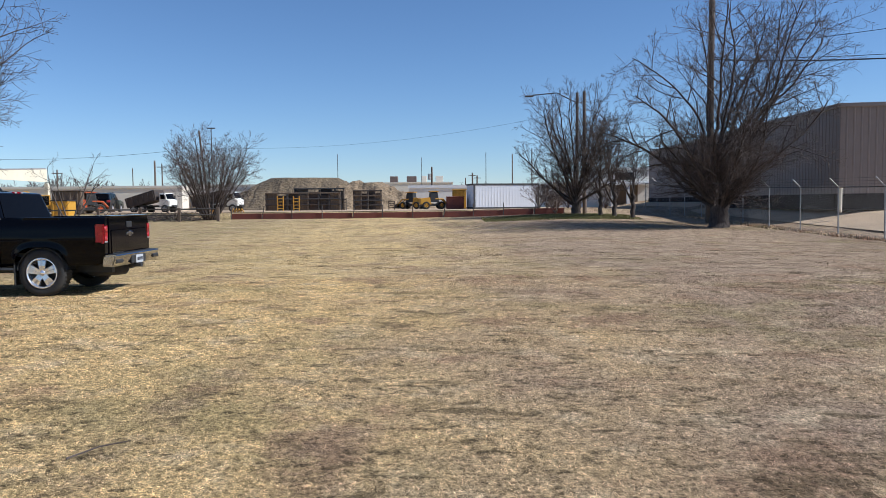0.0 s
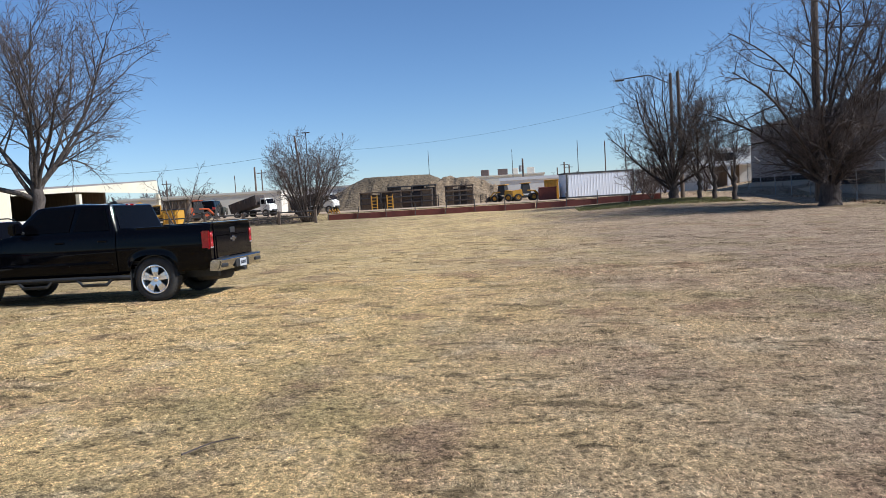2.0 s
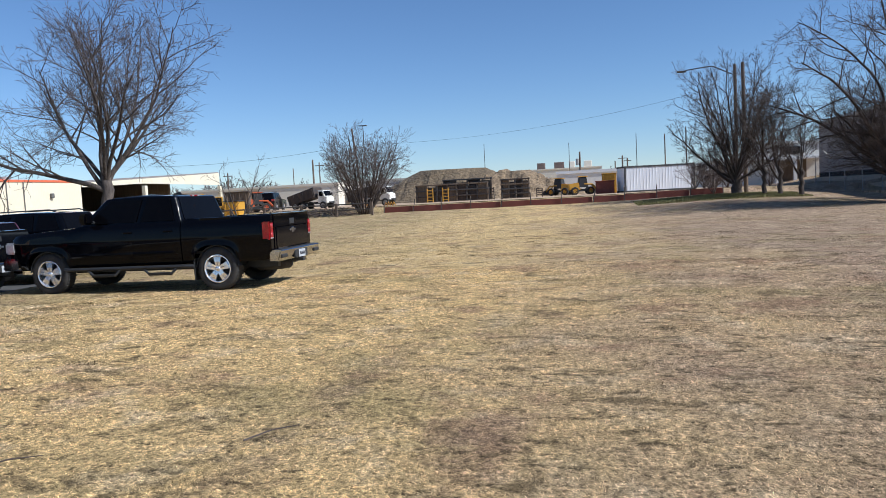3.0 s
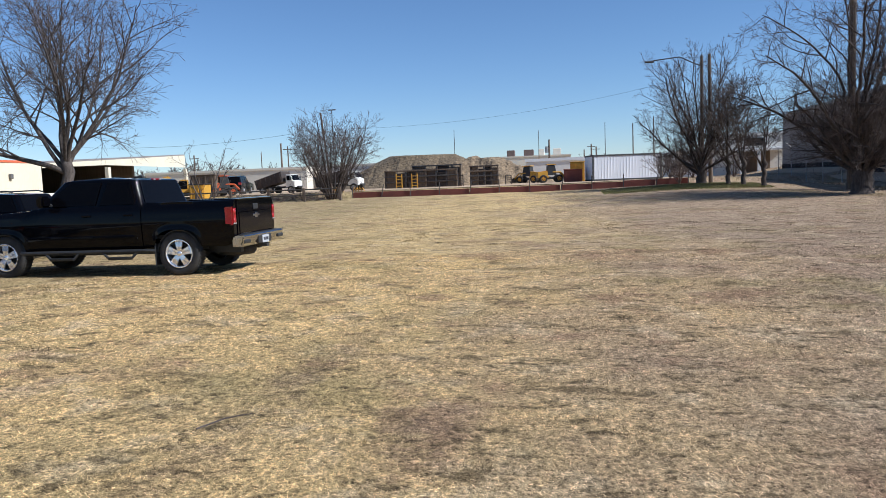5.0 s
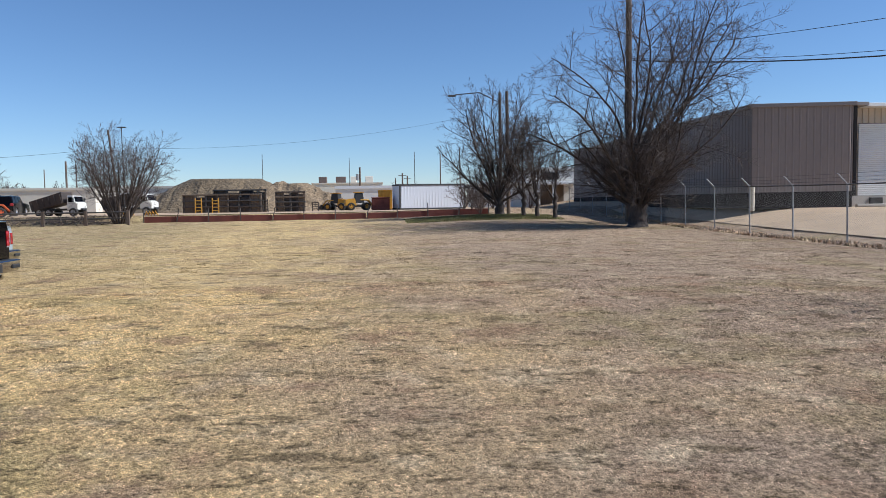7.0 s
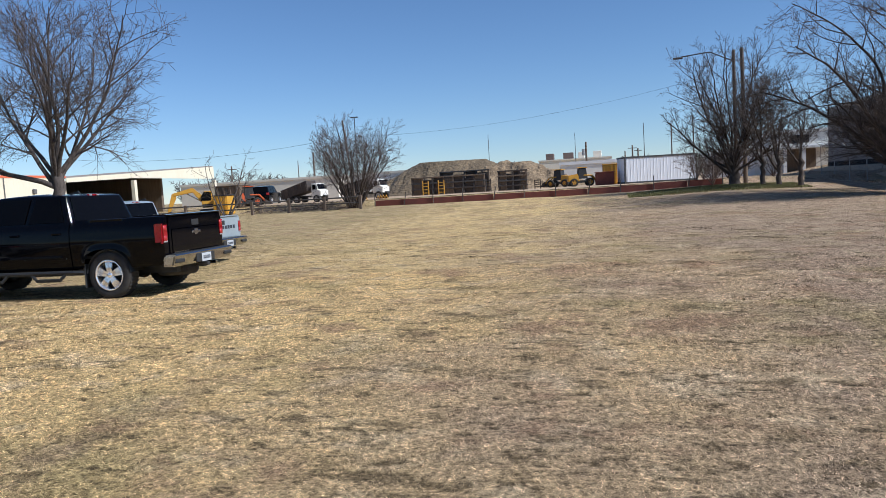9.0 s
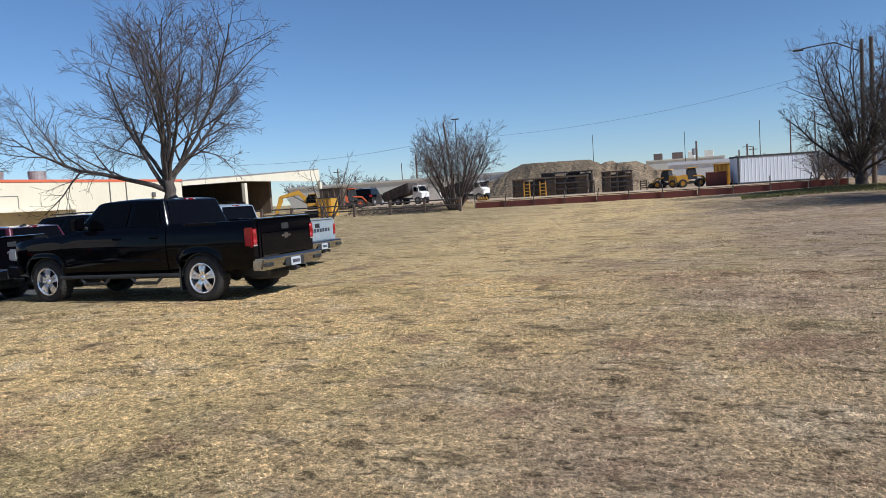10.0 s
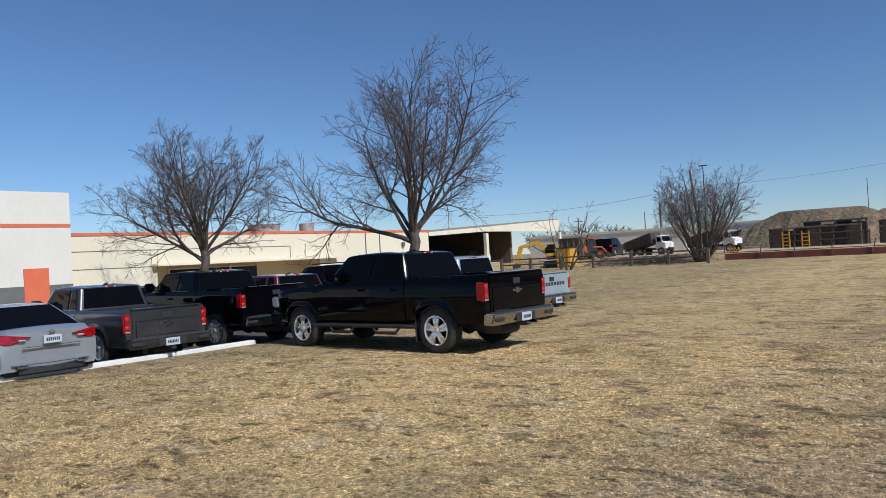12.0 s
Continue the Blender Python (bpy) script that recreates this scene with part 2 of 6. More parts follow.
M["machine_orange"] = material("construction_orange_paint", (0.62, 0.12, 0.03), 0.5, 0, (0.5, 0.09, 0.025), 2, 20, 0.5)
M["container_white"] = material("white_painted_container", (0.70, 0.72, 0.76), 0.55, 0, (0.66, 0.68, 0.71), 0.7, 9, 0.5)
M["container_dark"] = material("dark_trim_container", (0.06, 0.06, 0.06), 0.7)
M["wood_pole"] = material("weathered_wooden_pole", (0.17, 0.125, 0.09), 0.9, 0, (0.10, 0.073, 0.053), 3, 30, 0.6, 0.006, streak=(4, 4, 0.4))
M["timber"] = material("fresh_sawn_timber", (0.58, 0.43, 0.24), 0.8, 0, (0.48, 0.34, 0.18), 3, 30, 0.5, streak=(1, 6, 6))
M["wire"] = material("black_cable", (0.012, 0.012, 0.012), 0.6)
M["far_block"] = material("pale_far_facade", (0.76, 0.69, 0.57), 0.85, 0, (0.70, 0.63, 0.52), 0.2, 2, 0.5)
M["far_white"] = material("white_far_facade", (0.76, 0.73, 0.66), 0.8, 0, (0.68, 0.65, 0.58), 0.2, 2, 0.5)
M["far_brown"] = material("brown_far_facade", (0.17, 0.12, 0.10), 0.85, 0, (0.13, 0.095, 0.08), 0.2, 2, 0.5)
M["green_grass"] = material("green_winter_weeds", (0.15, 0.155, 0.06), 0.9, 0, (0.22, 0.19, 0.085), 1.2, 30, 0.9, spec=0.15)


# ---- mesh helpers ----
def mesh_object(name, bm, mat, smooth=False):
    me = bpy.data.meshes.new(name)
    bm.normal_update()
    bm.to_mesh(me)
    bm.free()
    for m in mat if isinstance(mat, (list, tuple)) else [mat]:
        me.materials.append(m)
    if smooth:
        me.polygons.foreach_set("use_smooth", [True] * len(me.polygons))
    if smooth == "auto":
        me.set_sharp_from_angle(angle=radians(32))
    return new(name, me)


def part(name, bm, mat, parent=None, label="", smooth=False):
    ob = mesh_object(name, bm, mat, smooth)
    if parent is not None:
        ob.parent = parent
    if label:
        ob["label"] = label
    return ob


def empty(name, m, label, category, group="", kind=""):
    ob = new(name)
    ob.matrix_world = m
    return tagged(ob, label, category, group, kind)


def box(x0, x1, y0, y1, z0, z1, bevel=0.0, bm=None, seg=1):
    bm2 = bmesh.new()
    bmesh.ops.create_cube(bm2, size=1.0)
    for v in bm2.verts:
        v.co = Vector(((x0 + x1) / 2 + v.co.x * (x1 - x0), (y0 + y1) / 2 + v.co.y * (y1 - y0), (z0 + z1) / 2 + v.co.z * (z1 - z0)))
    if bevel:
        bmesh.ops.bevel(bm2, geom=list(bm2.edges), offset=bevel, segments=seg, affect="EDGES", clamp_overlap=True)
    if bm is None:
        return bm2
    return merge(bm, bm2)


def merge(bm, other, m=None):
    me = bpy.data.meshes.new("t")
    if m is not None:
        bmesh.ops.transform(other, matrix=m, verts=other.verts)
    other.to_mesh(me)
    other.free()
    bm.from_mesh(me)
    bpy.data.meshes.remove(me)
    return bm


def tube(points, radii, sides=8, bm=None, caps=True):
    """A round tube along points."""
    bm = bm or bmesh.new()
    pts = [Vector(p) for p in points]
    if not isinstance(radii, (list, tuple)):
        radii = [radii] * len(pts)
    rings = []
    ref = None
    for i, p in enumerate(pts):
        d = (pts[min(i + 1, len(pts) - 1)] - pts[max(i - 1, 0)]).normalized()
        if ref is None:
            ref = d.orthogonal().normalized()
        ref = (ref - d * ref.dot(d)).normalized()
        side = d.cross(ref)
        rings.append([bm.verts.new(p + (ref * math.cos(a) + side * math.sin(a)) * radii[i]) for a in (2 * math.pi * k / sides for k in range(sides))])
    for a, b in zip(rings, rings[1:]):
        for k in range(sides):
            bm.faces.new((a[k], a[(k + 1) % sides], b[(k + 1) % sides], b[k]))
    if caps:
        bm.faces.new(rings[0][::-1])
        bm.faces.new(rings[-1])
    return bm


def prism(outline, y0, y1, bevel=0.0, seg=2):
    """A side outline of (x, z) points, extruded from y0 to y1."""
    bm = bmesh.new()
    a = [bm.verts.new((x, y0, z)) for x, z in outline]
    b = [bm.verts.new((x, y1, z)) for x, z in outline]
    n = len(outline)
    fa, fb = bm.faces.new(a), bm.faces.new(b[::-1])
    for i in range(n):
        bm.faces.new((a[i], b[i], b[(i + 1) % n], a[(i + 1) % n]))
    bmesh.ops.recalc_face_normals(bm, faces=bm.faces)
    if bevel:
        edges = [e for f in (fa, fb) for e in f.edges]
        bmesh.ops.bevel(bm, geom=edges, offset=bevel, segments=seg, affect="EDGES", clamp_overlap=True)
    bmesh.ops.triangulate(bm, faces=[f for f in bm.faces if len(f.verts) > 4])
    return bm


def lathe(profile, sides=32, axis="y", bm=None, centre=(0, 0, 0)):
    """Turns (radius, offset) points round the y axis."""
    bm = bm or bmesh.new()
    rings = []
    for r, o in profile:
        ring = []
        for k in range(sides):
            a = 2 * math.pi * k / sides
            c, s = r * math.cos(a), r * math.sin(a)
            co = (c, o, s) if axis == "y" else (c, s, o)
            ring.append(bm.verts.new(Vector(co) + Vector(centre)))
        rings.append(ring)
    for a, b in zip(rings, rings[1:]):
        for k in range(sides):
            bm.faces.new((a[k], b[k], b[(k + 1) % sides], a[(k + 1) % sides]))
    return bm


def quad_panel(corners, thick, bm=None):
    """A thin panel over four corners, thickened along its normal."""
    bm = bm or bmesh.new()
    c = [Vector(p) for p in corners]
    nrm = (c[1] - c[0]).cross(c[3] - c[0]).normalized() * thick
    lo, hi = [bm.verts.new(p) for p in c], [bm.verts.new(p + nrm) for p in c]
    bm.faces.new(hi)
    bm.faces.new(lo[::-1])
    for i in range(4):
        j = (i + 1) % 4
        bm.faces.new((lo[i], lo[j], hi[j], hi[i]))
    return bm


# ---- ground ----
def ease(t):
    t = min(max(t, 0.0), 1.0)
    return t * t * (3 - 2 * t)


def ground_z(x, y):
    """Height of the land: level field, rising gently to the yard, a hump under the far trees, higher ground past the fence."""
    z = 0.55 * ease((y - 22) / 38) + 0.32 * math.exp(-((x - 8.5) / 5.5) ** 2 - ((y - 49) / 7) ** 2)
    z += 0.75 * ease((x - 16.8) / 7) * ease((y - 14) / 16)
    z += 0.42 * ease((y - 54.4) / 1.5)
    z -= 0.17 * ease((-12.55 - x) / 0.4) * ease((18.5 - y) / 2.5)
    return z


def spread(lo, hi, step, far):
    """Grid lines: even from lo to hi, then ever wider out to far."""
    mid = list(np.arange(lo, hi + step / 2, step))
    up, s = [], step
    while (up[-1] if up else hi) < far:
        s *= 1.25
        up.append((up[-1] if up else hi) + s)
    dn, s = [], step
    while (dn[-1] if dn else lo) > -far:
        s *= 1.25
        dn.append((dn[-1] if dn else lo) - s)
    return dn[::-1] + mid + up


def sheet(name, xs, ys, height, mat):
    verts, faces = [], []
    for y in ys:
        for x in xs:
            verts.append((x, y, height(x, y)))
    w = len(xs)
    for j in range(len(ys) - 1):
        for i in range(w - 1):
            k = j * w + i
            faces.append((k, k + 1, k + w + 1, k + w))
    me = bpy.data.meshes.new(name)
    me.from_pydata(verts, [], faces)
    me.materials.append(mat)
    me.polygons.foreach_set("use_smooth", [True] * len(me.polygons))
    return new(name, me)


def lumpy(x, y):
    if x < -12.35 or x > 45 or y < -6 or y > 56:
        return ground_z(x, y)
    return ground_z(x, y) + 0.035 * (noise.noise((x * 0.35, y * 0.35, 0)) + 0.5 * noise.noise((x * 1.1, y * 1.1, 3)))


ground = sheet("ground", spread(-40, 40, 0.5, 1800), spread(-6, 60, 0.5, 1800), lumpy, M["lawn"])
tagged(ground, "dry straw-coloured mown lawn with brown bare patches", "ground", kind="structure")

# parking lot behind the kerb, one step below the lawn
lot = sheet("parking_lot", [-34.9, -30, -25, -20, -16, -12.6], [-14, -5, 0, 4, 8, 10, 12, 14, 16.2], lambda x, y: -0.10, M["asphalt"])
tagged(lot, "worn dark asphalt parking lot beside the lawn", "pavement", kind="structure")

# loading yard past the chain-link fence, and the earth yard behind the red edging
yard = sheet("loading_yard", list(np.arange(18.4, 70, 1.2)), list(np.arange(-8, 75, 1.5)), lambda x, y: ground_z(x, y) + 0.05, M["yard"])
tagged(yard, "pale sandy gravel loading yard beyond the fence", "pavement", kind="structure")
earth = sheet("earth_yard", list(np.arange(-34, 12.1, 1.5)), list(np.arange(56.2, 110, 2.0)), lambda x, y: ground_z(x, y) + 0.05, M["yard"])
tagged(earth, "bare tan earth of the contractor's yard", "ground", kind="structure")


def straw_material(name, low, high):
    """Loose blades in the lawn's own colours, each lighter or darker than its neighbours."""
    m = bpy.data.materials.new(name)
    m.use_nodes = True
    n, l = m.node_tree.nodes, m.node_tree.links
    p = n["Principled BSDF"]
    p.inputs["Roughness"].default_value, p.inputs["Specular IOR Level"].default_value = 0.75, 0.2
    vec, tex, ramp, mix, c = lawn_colour(n, l)
    g = n.new("ShaderNodeNewGeometry")
    v = n.new("ShaderNodeMapRange")
    v.inputs["To Min"].default_value, v.inputs["To Max"].default_value = low, high
    l.new(g.outputs["Random Per Island"], v.inputs["Value"])
    l.new(times_value(n, l, c, v.outputs[0]), p.inputs["Base Color"])
    return m


M["straw"] = straw_material("loose_dry_straw", 0.2, 2.05)
M["straw_pale"] = straw_material("bleached_loose_thatch", 0.7, 2.1)
M["tuft"] = straw_material("dull_tufts", 0.3, 0.75)
M["fence_wire"] = material("weathered_fence_wire", (0.24, 0.225, 0.205), 0.6, 0.2, (0.17, 0.16, 0.145), 4, 30, 0.5)


# ---- bare trees ----
class Wood:
    """Collects tapered tubes as plain vertex and face lists."""

    def __init__(self):
        self.v, self.f = [], []

    def add(self, pts, rad, sides):
        base = len(self.v)
        ref = None
        for i, p in enumerate(pts):
            d = pts[min(i + 1, len(pts) - 1)] - pts[max(i - 1, 0)]
            if d.length < 1e-6:
                d = Vector((0, 0, 1))
            d.normalize()
            if ref is None:
                ref = d.orthogonal().normalized()
            ref = ref - d * ref.dot(d)
            ref.normalize()
            side = d.cross(ref)
            for k in range(sides):
                a = 2 * math.pi * k / sides
                self.v.append(p + (ref * math.cos(a) + side * math.sin(a)) * rad[i])
        for i in range(len(pts) - 1):
            for k in range(sides):
                a, b = base + i * sides + k, base + i * sides + (k + 1) % sides
                self.f.append((a, b, b + sides, a + sides))

    def build(self, name, mat, parent, label=""):
        me = bpy.data.meshes.new(name)
        me.from_pydata([tuple(p) for p in self.v], [], self.f)
        me.materials.append(mat)
        me.polygons.foreach_set("use_smooth", [True] * len(me.polygons))
        ob = new(name, me)
        ob.parent = parent
        if label:
            ob["label"] = label
        return ob


def grow(rnd, woods, start, way, length, radius, level, levels, spec):
    """One branch with its side branches. woods: the collectors by level."""
    steps = max(3, int(length / spec["step"][min(level, len(spec["step"]) - 1)]))
    pts, rad = [start.copy()], [radius]
    d = way.normalized()
    wob, up = spec["wobble"][min(level, len(spec["wobble"]) - 1)], spec["up"][min(level, len(spec["up"]) - 1)]
    for i in range(steps):
        d = d + Vector((rnd.gauss(0, wob), rnd.gauss(0, wob), rnd.gauss(0, wob) + up))
        d.normalize()
        pts.append(pts[-1] + d * (length / steps))
        rad.append(max(radius * (1 - spec["taper"] * (i + 1) / steps), spec["least"]))
    woods[min(level, len(woods) - 1)].add(pts, rad, (10, 6, 4, 3, 3)[min(level, 4)])
    if level >= levels:
        return
    count = spec["kids"][min(level, len(spec["kids"]) - 1)]
    count = max(1, int(count * rnd.uniform(0.75, 1.25)))
    lo = spec["from"][min(level, len(spec["from"]) - 1)]
    turn = rnd.uniform(0, 6.28)
    for k in range(count):
        t = lo + (1 - lo) * (k + rnd.uniform(0.1, 0.9)) / count
        i = min(int(t * steps), steps - 1)
        p = pts[i].lerp(pts[i + 1], t * steps - i)
        ax = (pts[i + 1] - pts[i]).normalized()
        turn += 2.4 + rnd.uniform(-0.5, 0.5)
        o = ax.orthogonal().normalized()
        o = (o * math.cos(turn) + ax.cross(o) * math.sin(turn))
        ang = radians(rnd.uniform(*spec["angle"][min(level, len(spec["angle"]) - 1)]))
        w = ax * math.cos(ang) + o * math.sin(ang)
        ratio = spec["ratio"][min(level, len(spec["ratio"]) - 1)]
        ln = length * ratio * rnd.uniform(0.7, 1.15) * (1.15 - 0.55 * t)
        r = min(rad[i] * 0.72, radius * spec["thin"] * (1.1 - 0.4 * t))
        grow(rnd, woods, p, w, ln, max(r, spec["least"]), level + 1, levels, spec)


SPREADING = dict(step=(0.5, 0.45, 0.35, 0.28, 0.25), wobble=(0.05, 0.10, 0.12, 0.14, 0.15), up=(0.03, 0.055, 0.05, 0.04, 0.03), taper=0.8, least=0.006,
                 kids=(7, 8, 6, 4), angle=((30, 55), (28, 55), (25, 55), (25, 55)), ratio=(0.75, 0.52, 0.52, 0.55), thin=0.55)
SPREADING["from"] = (0.2, 0.2, 0.15, 0.1)


def bare_tree(name, label, x, y, stems, levels, seed, spec, bark, twig, sink=0.1, limbs_level=2):
    """stems: (lean way, length, radius, offset)."""
    rnd = random.Random(seed)
    z = ground_z(x, y)
    tree = empty(name, pose(x, y, z), label, "tree")
    trunk, limb, crown = Wood(), Wood(), Wood()
    for way, length, radius, off in stems:
        grow(rnd, [trunk, limb, crown] if limbs_level == 2 else [trunk, crown], Vector(off) - Vector((0, 0, sink)), Vector(way), length, radius, 0, levels, spec)
    trunk.build("trunk", bark, tree)
    if limb.v:
        limb.build("branchwork", bark, tree)
    crown.build("crown", twig, tree)["kind"] = "stuff"
    return tree


def fanned(rnd, n, lean, length, radius, ring):
    out = []
    for k in range(n):
        a = 2 * math.pi * (k + rnd.uniform(-0.3, 0.3)) / n
        s = lean * rnd.uniform(0.35, 1.1)
        out.append(((math.cos(a) * s, math.sin(a) * s, 1.0), length * rnd.uniform(0.8, 1.08), radius * rnd.uniform(0.7, 1.1),
                    (math.cos(a) * ring, math.sin(a) * ring, 0.0)))
    return out


R = random.Random(5)
big = dict(SPREADING, thin=0.36, least=0.0062, kids=(13, 9, 7, 4), ratio=(0.38, 0.48, 0.5, 0.5), angle=((28, 65), (30, 65), (25, 60), (25, 55)), wobble=(0.11, 0.14, 0.16, 0.16), up=(0.03, 0.02, 0.03, 0.03))
big["from"] = (0.16, 0.15, 0.15, 0.1)
# lone lawn trees: a trunk, then a wide fork
def lawn_tree(label, x, y, fork, height, trunk_r, seed, reach, n=9, bark=None, twig=None, spec=None, thick=1.0, shoots=0, oval=None):
    bark, twig, spec = bark or M["bark_grey"], twig or M["twig"], spec or wide2
    rnd = random.Random(seed)
    z = ground_z(x, y)
    tree = empty("bare_tree", pose(x, y, z), label, "tree")
    trunk, limb, crown = Wood(), Wood(), Wood()
    pts = [Vector((0.03 * i * (i % 2), 0.02 * i, -0.1 + (fork + 0.1) * i / 6)) for i in range(7)]
    rad = [trunk_r * (1.35 if i == 0 else 1.1 - 0.035 * i) for i in range(7)]
    trunk.add(pts, rad, 12)
    for k in range(n):
        a = 2 * math.pi * k / n + rnd.uniform(-0.25, 0.25)
        lean = (0.2, 1.0, 0.55, 1.7)[k % 4] * reach
        leader = (oval or (0.97, 1.0, 1.0, 1.0))[k % 4]
        start = pts[-1] - Vector((0, 0, rnd.uniform(0.0, 0.7)))
        w = Vector((math.cos(a) * lean, math.sin(a) * lean, 1.0))
        ln = (height - fork) * leader * rnd.uniform(0.85, 1.05) * (1.0 if lean < 0.7 else 0.92)
        grow(rnd, [limb, limb, crown], start, w, ln, trunk_r * thick * rnd.uniform(0.34, 0.5), 0, 3, spec)
    for k in range(shoots):
        a, zz = rnd.uniform(0, 6.28), rnd.uniform(0.9, fork + 1.2)
        grow(rnd, [limb, crown], Vector((math.cos(a) * trunk_r * 0.7, math.sin(a) * trunk_r * 0.7, zz)), Vector((math.cos(a) * 0.9, math.sin(a) * 0.9, rnd.uniform(0.5, 1.4))), rnd.uniform(1.6, 3.4), 0.03, 0, 2, sprout)
    trunk.build("trunk", bark, tree)
    limb.build("branchwork", bark, tree)
    crown.build("crown", twig, tree)["kind"] = "stuff"
    return tree


wide2 = dict(SPREADING, kids=(10, 9, 7), ratio=(0.55, 0.5, 0.55), angle=((25, 60), (25, 60), (22, 55)), up=(0.035, 0.05, 0.05, 0.04), wobble=(0.08, 0.1, 0.12, 0.14), thin=0.42)
wide2["from"] = (0.22, 0.15, 0.1)
sprout = dict(SPREADING, kids=(8, 5), ratio=(0.45, 0.5), thin=0.5)
sprout["from"] = (0.2, 0.1)
lawn_tree("tall bare tree with a forked grey trunk behind the parked pickups", -17.4, 24.1, 2.9, 9.4, 0.205, 3, 1.1, 11, oval=(0.88, 1.0, 0.86, 0.95))
lawn_tree("smaller bare tree with a rounded crown in the parking lot", -26.3, 20.7, 2.7, 7.7, 0.19, 8, 1.25, 12, oval=(0.92, 1.0, 1.0, 1.0))
lawn_tree("large bare tree with many dark stems by the fence", 14.1, 37.9, 1.3, 12.6, 0.46, 12, 0.84, 20, M["bark_dark"], M["twig_dark"], big, 0.60, 110, (1.04, 0.72, 0.95, 0.48))
lawn_tree("bare tree beside the fence whose shadow crosses the lawn", 18.0, 6.8, 2.6, 9.5, 0.2, 15, 1.0, 8, spec=dict(wide2, kids=(8, 6, 4)))

shrub = dict(SPREADING, kids=(10, 8, 6), ratio=(0.45, 0.5, 0.5), angle=((25, 60), (25, 60), (25, 55)), least=0.006, thin=0.38)
shrub["from"] = (0.28, 0.15, 0.1)
dense = dict(shrub, kids=(10, 8, 6))
bare_tree("bare_tree", "bare many-stemmed brushy tree at the field's edge", -16.7, 53.0, fanned(R, 20, 0.66, 5.6, 0.075, 0.3), 3, 21, dense, M["bark_dark"], M["twig_dark"])
domed = dict(wide2, kids=(11, 8, 6), ratio=(0.42, 0.46, 0.5), least=0.0062, thin=0.38)
lawn_tree("bare spreading tree with dark stems by the boundary", 8.7, 48.6, 1.2, 8.2, 0.30, 31, 1.15, 17, M["bark_dark"], M["twig_dark"], domed, 0.7, 30, (1.0, 0.82, 0.95, 0.62))
for i, (x, y, hgt) in enumerate(((10.0, 47.2, 6.0), (10.7, 46.4, 6.3), (11.6, 45.4, 5.0))):
    lawn_tree("slim bare boundary tree with thin upright stems", x, y, 1.5, hgt, 0.13, 41 + i, 0.6, 5, M["bark_dark"], M["twig_dark"], domed, 1.0)
sparse = dict(shrub, kids=(5, 5, 3))
bare_tree("bare_tree", "small sparse bare tree beside the rail fence", -24.2, 48.1, fanned(R, 4, 0.65, 4.4, 0.07, 0.1), 3, 51, sparse, M["bark_grey"], M["twig"])


